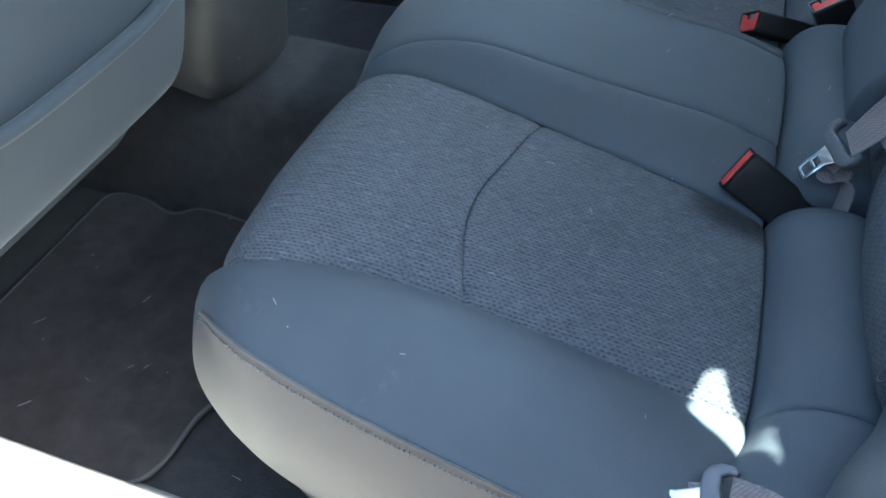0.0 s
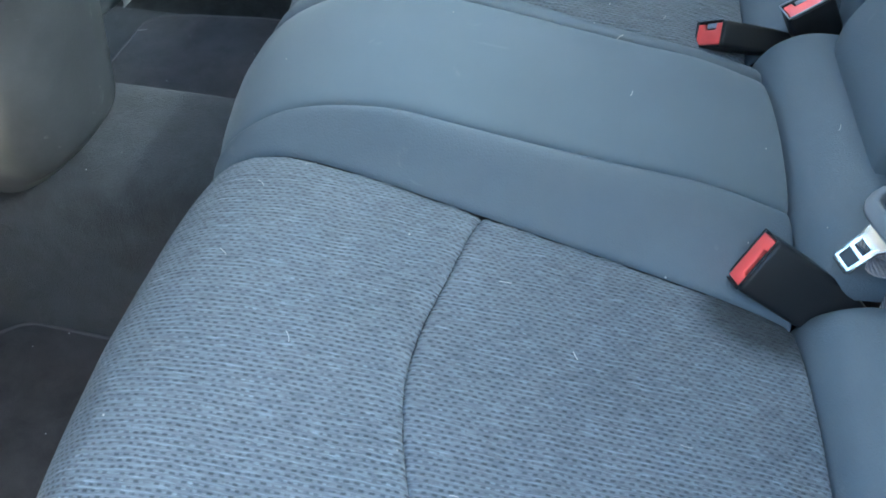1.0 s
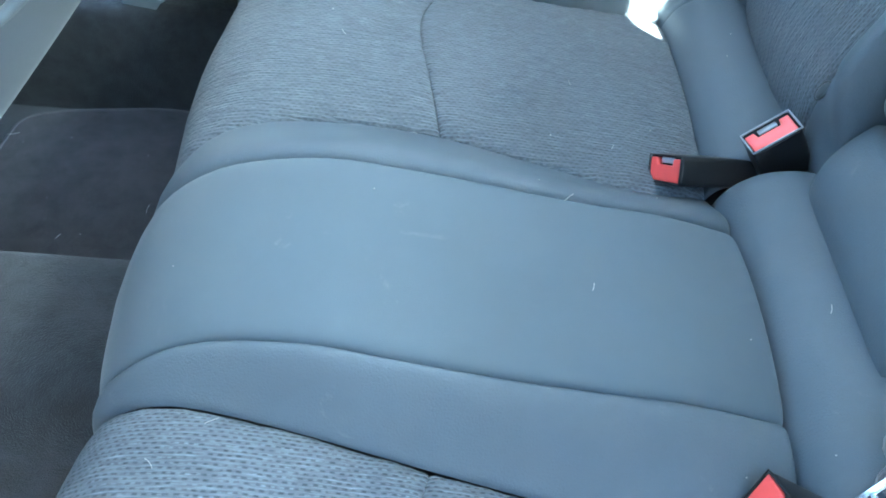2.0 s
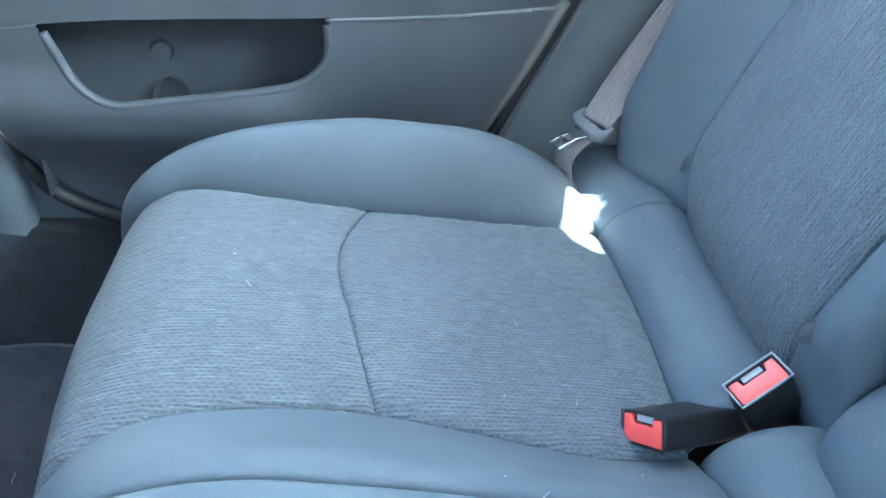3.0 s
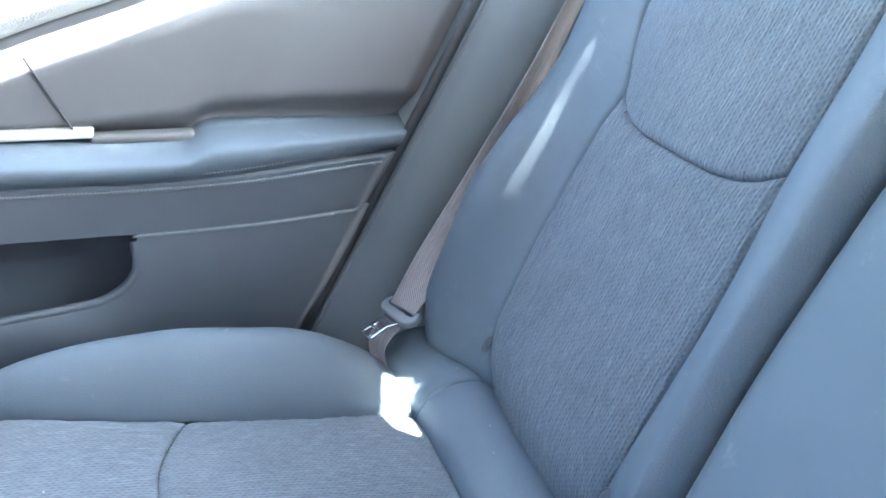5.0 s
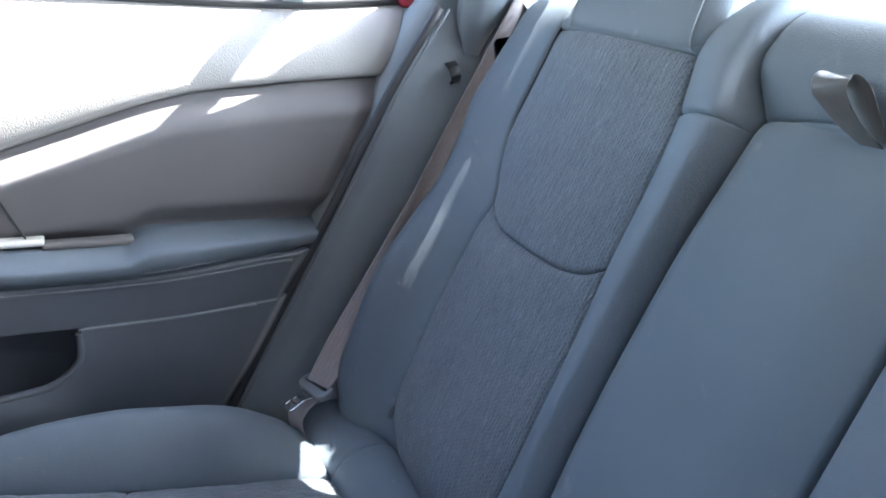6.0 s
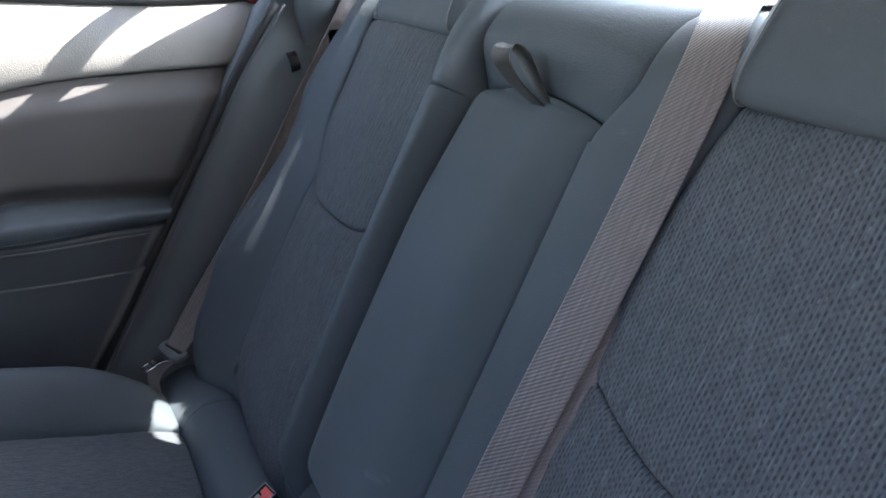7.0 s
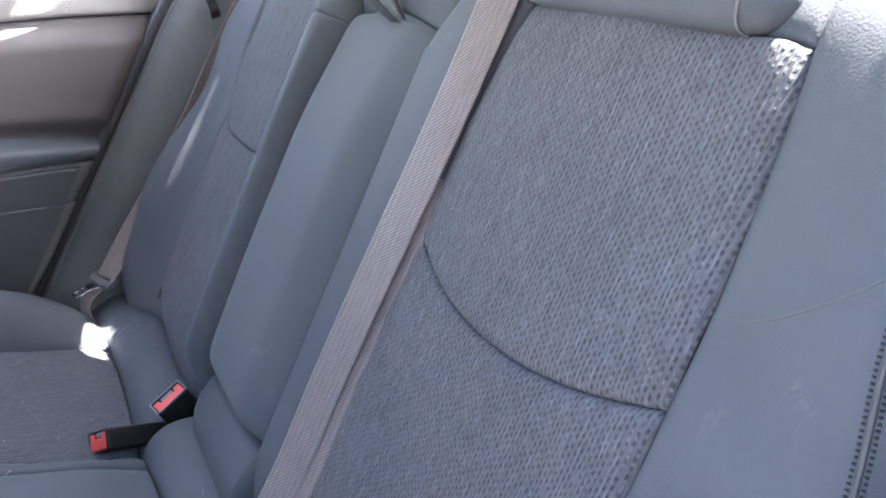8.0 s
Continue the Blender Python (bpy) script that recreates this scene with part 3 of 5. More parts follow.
Z_PROFILE = sorted((CUSH(S_CORNER + (CUSH_LEN - S_CORNER) * k / 60)[1], CUSH(S_CORNER + (CUSH_LEN - S_CORNER) * k / 60)[0]) for k in range(61))


def side_swell(drop):
    return 0.020 * math.sin(math.pi * min(1, drop / 0.26)) - 0.38 * drop * drop


def front_x(z):
    i = 0
    while i < len(Z_PROFILE) - 2 and Z_PROFILE[i + 1][0] < z:
        i += 1
    (z0, x0), (z1, x1) = Z_PROFILE[i], Z_PROFILE[i + 1]
    return x0 + (x1 - x0) * min(1, max(0, (z - z0) / (z1 - z0)))


near_b = bolster_panel(NEAR_OUT, near_pipe, 0.68)
far_b = bolster_panel(far_out, far_pipe, 1.10)

for (fn, bolster), sg in ((near_b, -1), (far_b, 1)):
    a_end = S_CORNER / CUSH_LEN
    edge = [fn(a, 1.0) for a in even(90, 0, a_end)]

    def skirt(a, q, fn=fn, sg=sg):
        x, y, z = fn(a, 1.0)
        zz = z + (0.06 - z) * q
        drop = z - zz
        k = smooth(-0.28, X_CORNER, x)
        return (x + (front_x(zz) - X_CORNER) * k, y + sg * side_swell(drop), zz)
    side_ob = grid_part("side_panel", skirt, even(90, 0, a_end), even(24), SIDE, rear_seat, "vinyl side panel under the piped edge", uv=lambda a, q, p: (p[0], p[2]))
    tube("piping", [(p[0], p[1] + sg * 0.0006, p[2] + 0.0004) for p in edge[2:]], 0.0021, PIPING, bolster)
    # row of stitches below the piping
    sv, sf = [], []
    k = 0
    line_pts = smooth_path([skirt(a, 0.030) for a in even(46, 0.02, a_end)], 5)
    for i in range(0, len(line_pts) - 1, 2):
        a, b = line_pts[i], line_pts[i + 1]
        off = Vector((0, sg * 0.0012, 0))
        v, f = tube_mesh([a + off, a.lerp(b, 0.75) + off], 0.0012, 5)
        sf += [tuple(j + len(sv) for j in q) for q in f]
        sv += v
    mesh_part("stitching", sv, sf, THREAD, side_ob, "row of pale seam stitches", kind="stuff")


# rolled pad along the back of the cushion
ROLL, ROLL_LEN, _ = profile([(-0.001, 0.335), (0.003, 0.352), (0.014, 0.372), (0.035, 0.387), (0.062, 0.392), (0.083, 0.389), (0.098, 0.378), (0.106, 0.355), (0.108, 0.31)])


def roll_pad(y0, y1, round0, round1, shift=lambda y: 0.0, lift=0.0, sink=lambda y: 0.0):
    def fn(a, b):
        x, z, nx, nz = ROLL(a * ROLL_LEN)
        y = y0 + (y1 - y0) * b
        d0, d1 = (y - y0) / 0.026, (y1 - y) / 0.026
        k = 1.0
        if round0 and d0 < 1:
            k *= math.sqrt(max(0.0, 1 - (1 - d0) ** 2))
        if round1 and d1 < 1:
            k *= math.sqrt(max(0.0, 1 - (1 - d1) ** 2))
        g = 0.0
        if not round0:
            g += groove(y - y0)
        if not round1:
            g += groove(y1 - y)
        zz = 0.31 + (z + lift - 0.31) * (0.60 + 0.40 * k) + g - sink(y) * math.exp(-((a - 0.22) / 0.13) ** 2)
        xm = 0.048
        return (xm + (x - xm) * (0.94 + 0.06 * k) + shift(y) * (1 - a), y, zz)
    grid_part("rear_roll", fn, even(34), dense(44), LEATHER, rear_seat, "rolled leatherette pad at the back edge", uv=lambda a, b, p: (a * ROLL_LEN, p[1]))


roll_pad(-0.488, -0.214, False, True)
roll_pad(-0.206, 0.150, True, True, lift=0.020)
roll_pad(0.172, 0.488, True, False)
roll_pad(0.488, 0.640, False, True, lambda y: -0.045 * smooth(0.49, 0.60, y), sink=lambda y: 0.014 * smooth(0.486, 0.515, y))
roll_pad(-0.640, -0.488, True, False, lambda y: -0.045 * smooth(0.49, 0.60, -y))
part("seat_base", block((0.60, 0.96, 0.25), 0.02, at=pose(-0.18, 0, 0.165)), RUBBER, rear_seat, "dark hidden seat base")

# ---------- rear seat back ----------
BACK, BACK_LEN, _ = profile([(0.108, 0.345), (0.0895, 0.385), (0.0825, 0.425), (0.0845, 0.46), (0.096, 0.50), (0.149, 0.65), (0.202, 0.80), (0.248, 0.93), (0.2675, 0.985), (0.282, 1.018), (0.306, 1.042), (0.345, 1.051), (0.40, 1.046), (0.43, 1.03), (0.445, 0.98)])


S_OFF = math.dist((0.108, 0.345), (0.0895, 0.385)) + math.dist((0.0895, 0.385), (0.0825, 0.425)) + math.dist((0.0825, 0.425), (0.0845, 0.46)) + math.dist((0.0845, 0.46), (0.096, 0.50)) - 0.106


def s_at_z(z):
    return (z - 0.40) / 0.942 + S_OFF


def back_at(s, y, d):
    x, z, nx, nz = BACK(s)
    return (x + nx * d, y, z + nz * d)


c_out_ = curve([(0.0, 0.470), (0.053, 0.484), (0.106, 0.489), (0.223, 0.491), (0.34, 0.484), (0.393, 0.474), (0.44, 0.498), (0.485, 0.516), (0.605, 0.513), (0.66, 0.510), (0.9, 0.51)])
c_in_ = curve([(0.0, 0.207), (0.15, 0.203), (0.27, 0.203), (0.39, 0.212), (0.53, 0.214), (0.60, 0.226), (0.64, 0.235), (0.9, 0.236)])


def C_OUT(s):
    return c_out_(s - S_OFF)


near_out_ = curve([(0.0, 0.472), (0.10, 0.504), (0.25, 0.534), (0.35, 0.541), (0.40, 0.541), (0.50, 0.537), (0.605, 0.526), (0.66, 0.518), (0.9, 0.514)])


def C_IN(s):
    return c_in_(s - S_OFF)


S_TOP = s_at_z(1.0)
# height of the outer bolster's crest, hollowed where the gathers are sewn in
RIDGE = curve([(-0.10, 0.038), (0.0, 0.049), (0.106, 0.052), (0.230, 0.0560), (0.3716, 0.0235), (0.446, 0.0175), (0.5095, 0.0195), (0.575, 0.0095), (0.637, -0.003), (0.70, -0.008), (0.9, -0.008)])

# where the edge seam of the near outer bolster runs across it
SEWN = curve([(-0.1, 0.775), (0.30, 0.775), (0.38, 0.73), (0.435, 0.653), (0.496, 0.58), (0.56, 0.53), (0.9, 0.50)])

backs = thing("rear_bench_upper", "upright charcoal rear bench seat back with knitted inserts and raised bolsters", "bench seat", (0.15, 0, 0.36))


def u_seam(b):
    v = 2 * b - 1
    return s_at_z(0.740 + 0.030 * v ** 4)


def u_seam_near(b):
    return s_at_z(0.752 + 0.034 * (2 * b - 1) ** 2)


def back_panel(name, lo, hi, a0, a1, shape, mat, label="", na=70, nb=40, seams=(True, True, True, True), fold=0.0, parent=None):
    """A panel of the seat back between lo(s) and hi(s); shape(b, s) is how far it stands out."""
    def fn(a, b):
        s = a0(b) + (a1(b) - a0(b)) * a
        y0, y1 = lo(s), hi(s)
        w = abs(y1 - y0)
        d = shape(b, s)
        if seams[0]:
            d += groove(b * w)
        if seams[1]:
            d += groove((1 - b) * w)
        ln = abs(a1(b) - a0(b))
        if seams[2]:
            d += groove(a * ln)
        if seams[3]:
            d += groove((1 - a) * ln)
        y = y0 + (y1 - y0) * b
        if fold:
            d += fold * noise.noise((s * 9, y * 30, 5.0)) + 0.6 * fold * noise.noise((s * 25, y * 70, 2.0))
        return back_at(s, y, d)
    return grid_part(name, fn, dense(na), dense(nb), mat, parent or backs, label, uv=lambda a, b, p: (a0(b) + (a1(b) - a0(b)) * a, p[1]))


def const(v):
    return lambda b: v


def dome(h):
    return lambda b, s: h * (1 - (2 * b - 1) ** 2)


def puffed_edge(b, s):
    """Stuffed, puckered rim of the insert beside the outer bolster."""
    return (0.003 + 0.0008 * noise.noise((s * 55, 4.0, 1.0))) * math.exp(-((b - 0.055) / 0.05) ** 2) * smooth(0.02, 0.12, s)


# far edge of the armrest, by height along the seat back
arm_far_ = curve([(0.0, 0.110), (0.14, 0.113), (0.24, 0.118), (0.34, 0.117), (0.46, 0.112), (0.56, 0.106), (0.66, 0.106), (0.9, 0.106)])


def arm_edge(s):
    return arm_far_(s - S_OFF)


for sg in (1, -1):
    lo, hi = (C_IN, C_OUT) if sg > 0 else (lambda s: -near_out_(s - S_OFF), lambda s: -C_IN(s))
    back_panel("insert_lower", lo, hi, const(0.0), u_seam if sg > 0 else u_seam_near, lambda b, s, sg=sg: 0.010 * (1 - (2 * b - 1) ** 2) + (0.0 if sg > 0 else puffed_edge(b, s)), CLOTH_FAR_BACK_SHADED if sg > 0 else CLOTH, "grey knitted cloth panel", 80, 70, fold=0.0019)
    back_panel("insert_upper", lo, hi, u_seam if sg > 0 else u_seam_near, const(S_TOP), lambda b, s, sg=sg: 0.012 * (1 - (2 * b - 1) ** 2) - (0.005 * smooth(0.70, 1.0, b) * smooth(0.40, 0.55, s - S_OFF) if sg > 0 else -puffed_edge(b, s)), CLOTH_FAR_BACK_SHADED if sg > 0 else CLOTH, "grey knitted cloth panel", 70, 70, fold=0.0016)
    back_panel("shoulder", lo, hi, const(S_TOP), const(BACK_LEN), dome(0.002), LEATHER, "leatherette shoulder under the headrest", 50, 30, (True, True, True, False))

    def outer(a, b, sg=sg):
        s = BACK_LEN * a
        y0 = C_OUT(s) if sg > 0 else near_out_(s - S_OFF)
        y_end = 0.655 if sg > 0 else 0.695
        w = y_end - y0
        if b <= 1:
            d = RIDGE(s - S_OFF) * math.sin(math.pi * b) ** 1.7 - 0.045 * b ** 5 + groove(b * w)
            if sg < 0:
                d -= 0.07 * smooth(0.84, 1.0, b)
            y = y0 + w * (1 - (1 - b) ** 1.35)
        else:
            d = -0.045 - (b - 1) * 0.35
            y = y_end
        d += 0.0015 * noise.noise((s * 11, y * 11, 4.0))
        x, yy, z = back_at(s, sg * y, d)
        return (x, yy, z)
    outer_ob = grid_part("outer_bolster", outer, dense(110), [*dense(36), 1.1, 1.25, 1.4], LEATHER, backs, "smooth leatherette side bolster", uv=lambda a, b, p: (BACK_LEN * a, p[1]))
    edge = [outer(a, 0.97 if sg > 0 else SEWN(BACK_LEN * a - S_OFF) + 0.02) for a in even(80, 0.01, 0.8)]
    tube("piping", edge, 0.003 if sg > 0 else 0.0016, PIPING, outer_ob)
    if sg < 0:
        sv, sf = [], []
        for row in (0.0, 0.040):
            run = [Vector(outer(a, SEWN(BACK_LEN * a - S_OFF) + row)) for a in even(420, 0.1, 0.8)]
            for i in range(0, len(run) - 1, 2):
                v, f = tube_mesh([run[i], run[i].lerp(run[i + 1], 0.8)], 0.0011, 5)
                sf += [tuple(j + len(sv) for j in q) for q in f]
                sv += v
        mesh_part("stitching", sv, sf, RUBBER, outer_ob, "two rows of dark stitches along the edge seam", kind="stuff")

    seam_pts = smooth_path([(b_, z_ + (0.0 if sg > 0 else 0.05), 0) for b_, z_ in ((0.02, 0.795), (0.22, 0.808), (0.45, 0.838), (0.66, 0.885), (0.80, 0.930))], 8)
    tube("gather_seam", [Vector(outer(s_at_z(p.y) / BACK_LEN, p.x)) + Vector((0.0003, 0, 0)) for p in seam_pts], 0.0007, PIPING, outer_ob, "fine sewn seam across the bolster")


    def in_lo(s, sg=sg):
        return sg * C_IN(s)

    def in_hi(s, sg=sg):
        low = arm_edge(s) + 0.003 if sg > 0 else 0.110
        return sg * (low + (0.138 - low) * smooth(0.57, 0.64, s - S_OFF))

    def in_shape(b, s, sg=sg):
        foot = smooth(0.03, 0.12, s - S_OFF)
        top = smooth(0.56, 0.66, s - S_OFF)
        edge = -0.030 * smooth(0.965, 1.0, b)
        if sg < 0:
            return 0.014 * foot * math.sin(math.pi / 2 * min(1.0, b / 0.7)) + edge
        h = 0.046 * math.sin(math.pi / 2 * min(1.0, b / 0.80)) ** 1.3
        if b > 0.78:
            h -= 0.050 * (1 - 0.55 * top) * ((b - 0.78) / 0.22) ** 2.8
        return h * foot * (1 - 0.35 * top) + edge
    back_panel("inner_bolster", in_lo, in_hi, const(0.0), const(s_at_z(0.940)), in_shape, LEATHER, "narrow leatherette bolster beside the armrest", 80, 48, (True, False, True, sg > 0))
    back_panel("inner_shoulder", in_lo, in_hi, const(s_at_z(0.940)), const(BACK_LEN), in_shape, LEATHER, "leatherette shoulder beside the armrest", 50, 26, (True, True, sg > 0, False))

# folded armrest between the two backs
armrest = thing("folding_armrest", "folded-up charcoal centre armrest in the seat back", "armrest", (0.10, 0, 0.43))


def arm_top(b):
    return s_at_z(0.955 + 0.012 * (1 - (2 * b - 1) ** 2))


def arm_lo(s):
    return -0.107


def arm_hi(s):
    return arm_edge(s)


def arm_shape(b, s):
    t = min(abs(s - S_OFF - 0.105), abs(s_at_z(0.96) - s))
    face = 0.030 * (1 - 0.45 * smooth(0.42, 0.60, s - S_OFF))
    side = math.sin(math.pi / 2 * min(1.0, (b + 0.03) / 0.34)) * (1 - 0.42 * math.exp(-(1 - b) * 0.2 / 0.010))
    return face * side - 0.014 * math.exp(-t / 0.010) - 0.012 * smooth(0.03, 0.0, b)


back_panel("pad", arm_lo, arm_hi, const(0.105 + S_OFF), arm_top, arm_shape, CENTRE, "padded plain front face", 80, 50, parent=armrest)
back_panel("base_roll", arm_lo, arm_hi, const(0.0), const(0.103 + S_OFF), lambda b, s: 0.026 * math.sin(math.pi * min(1, s / (0.105 + S_OFF))) - 0.004 * math.exp(-min(b, 1 - b) * 0.217 / 0.01) - 0.060 * smooth(0.055, 0.0, b) - 0.035 * smooth(0.92, 1.0, s / (0.103 + S_OFF)), LEATHER, "rolled pad below the armrest", 30, 40, parent=armrest)
back_panel("centre_headroll", lambda s: -(0.110 + 0.028 * smooth(0.57, 0.64, s - S_OFF)), lambda s: 0.111 + 0.027 * smooth(0.57, 0.64, s - S_OFF), arm_top, const(BACK_LEN), lambda b, s: 0.018 * smooth(0.59, 0.65, s - S_OFF) - 0.006 * math.exp(-min(b, 1 - b) * 0.22 / 0.012), LEATHER, "rounded leatherette pad above the armrest", 60, 40, (True, True, True, False))

# black pull strap
loop_strap = thing("pull_strap", "glossy black webbing pull loop hanging above the armrest", "strap", (0.25, 0.01, 0.96))
band = ribbon("webbing", [(0.268, -0.022, 0.946), (0.252, -0.014, 0.957), (0.232, 0.002, 0.976), (0.221, 0.014, 0.994), (0.222, 0.019, 1.006), (0.231, 0.018, 1.009), (0.240, 0.010, 1.001), (0.248, -0.002, 0.982), (0.257, -0.014, 0.963), (0.268, -0.024, 0.946)],
              [(0.30, 0.85, -0.35), (0.20, 0.92, -0.30), (0.05, 1, -0.12), (0, 1, 0.0), (0, 1, 0.02), (0, 1, 0.02), (0, 1, 0.0), (0.05, 1, -0.10), (0.20, 0.92, -0.30), (0.30, 0.85, -0.35)],
              lambda k: 0.016 + 0.018 * smooth(0.04, 0.42, 0.5 - abs(k - 0.5)), 0.0011, STRAP, loop_strap)
ribbon("sewn_end", [(0.276, -0.026, 0.942), (0.266, -0.021, 0.948), (0.257, -0.017, 0.954)], [(0.2, 0.9, -0.3)] * 3, 0.021, 0.004, STRAP, loop_strap, "doubled sewn end of the strap")

# seat back core
core_pts = [BACK(BACK_LEN * k / 30)[:2] for k in range(31)]
bmc = bmesh.new()
rows_ = []
for y in (-0.64, 0.64):
    rows_.append([bmc.verts.new((x + 0.03, y, z - 0.012)) for x, z in core_pts] + [bmc.verts.new((0.45, y, 0.36)), bmc.verts.new((0.09, y, 0.36))])
for i in range(len(rows_[0])):
    j = (i + 1) % len(rows_[0])
    bmc.faces.new((rows_[0][i], rows_[0][j], rows_[1][j], rows_[1][i]))
bmc.faces.new(rows_[0])
bmc.faces.new(rows_[1][::-1])
part("core", bmc, RUBBER, backs, "dark foam core", smooth=False)


# ---------- headrests ----------
def headrest(y0, y1, back_by=0.0):
    mid = (y0 + y1) / 2
    hr = thing("headrest", "plain grey leatherette rear headrest with stitched edges", "headrest", (0.32, mid, 1.04), group="rear headrests")
    half = abs(y1 - y0) / 2

    def shell_pt(an, k):
        # an: round the side outline, k: from one side cheek to the other
        z0, z1, x0, x1 = 0.996, 1.205, 0.284 + back_by, 0.385 + back_by
        c, s = math.cos(an), math.sin(an)
        p = 0.42
        px = (abs(c) ** p) * (1 if c > 0 else -1)
        pz = (abs(s) ** p) * (1 if s > 0 else -1)
        taper = 1 - 0.19 * (pz + 1) / 2
        edge = math.sqrt(max(0.0, 1 - abs(k) ** 11))
        zc, xc = (z0 + z1) / 2, (x0 + x1) / 2
        x = xc + px * (x1 - x0) / 2 * (0.45 + 0.55 * edge) + 0.40 * (pz * (z1 - z0) / 2)
        z = zc + pz * (z1 - z0) / 2 * (0.75 + 0.25 * edge)
        g = -0.002 * math.exp(-abs(abs(k) - 0.86) / 0.012)
        return (x + (g if px < 0 else -g), mid + k * half * taper, z)
    ks = [math.sin(math.pi / 2 * (i / 20)) for i in range(-20, 21)]
    pad = grid_part("pad", shell_pt, even(64, 0, 2 * math.pi), ks, LEATHER, hr, uv=lambda a, k, p: (p[2], p[1]))
    for k in (-1, 1):
        ring = [shell_pt(a, k * 0.999) for a in even(48, 0, 2 * math.pi)[:-1]]
        mesh_part("cheek", ring + [(0.342, mid + k * half * 0.88, 1.10)], [(i, (i + 1) % 48, 48) for i in range(48)], LEATHER, hr)
        st = [shell_pt(a, k * 0.86) for a in even(80, 0.55 * math.pi, 1.45 * math.pi)]
        tube("stitching", [(p[0] - 0.0012, p[1], p[2]) for p in st], 0.0009, THREAD, pad)
        tube("post", [(0.335, mid + k * 0.06, 0.98), (0.345, mid + k * 0.06, 1.05)], 0.006, CHROME, hr, "bare steel headrest post")
    return hr


headrest(0.226, 0.500, 0.019)
headrest(-0.500, -0.226)


# child-seat anchor buttons
def anchor_button(y, z):
    s = s_at_z(z)
    x, zz, nx, nz = BACK(s)
    b = thing("anchor_button", "small dark oval child-seat anchor button in the seat back", "anchor button", (x, y, zz), group="anchor buttons")
    m = frame_of((x + nx * 0.004, y, zz + nz * 0.004), (0, 1, 0), (0.33, 0, 0.94))
    bm = bmesh.new()
    bmesh.ops.create_uvsphere(bm, u_segments=20, v_segments=10, radius=1.0)
    bmesh.ops.transform(bm, matrix=m @ Matrix.Diagonal((0.0058, 0.0092, 0.0025, 1)), verts=bm.verts)
    part("cap", bm, BUTTON, b)
    part("pin_slot", block((0.0012, 0.007, 0.0006), 0.0002, 1, m @ pose(0, 0, 0.0024)), RUBBER, b, "dark slot across the button")
    ring = [m @ Vector((0.0068 * math.cos(a), 0.0102 * math.sin(a), 0.0)) for a in even(28, 0, 2 * math.pi)[:-1]]
    tube("rim", ring, 0.0012, BUTTON, b, closed=True)


for y, z in ((0.195, 0.458), (0.481, 0.447), (-0.198, 0.447), (-0.470, 0.430)):
    anchor_button(y, z)


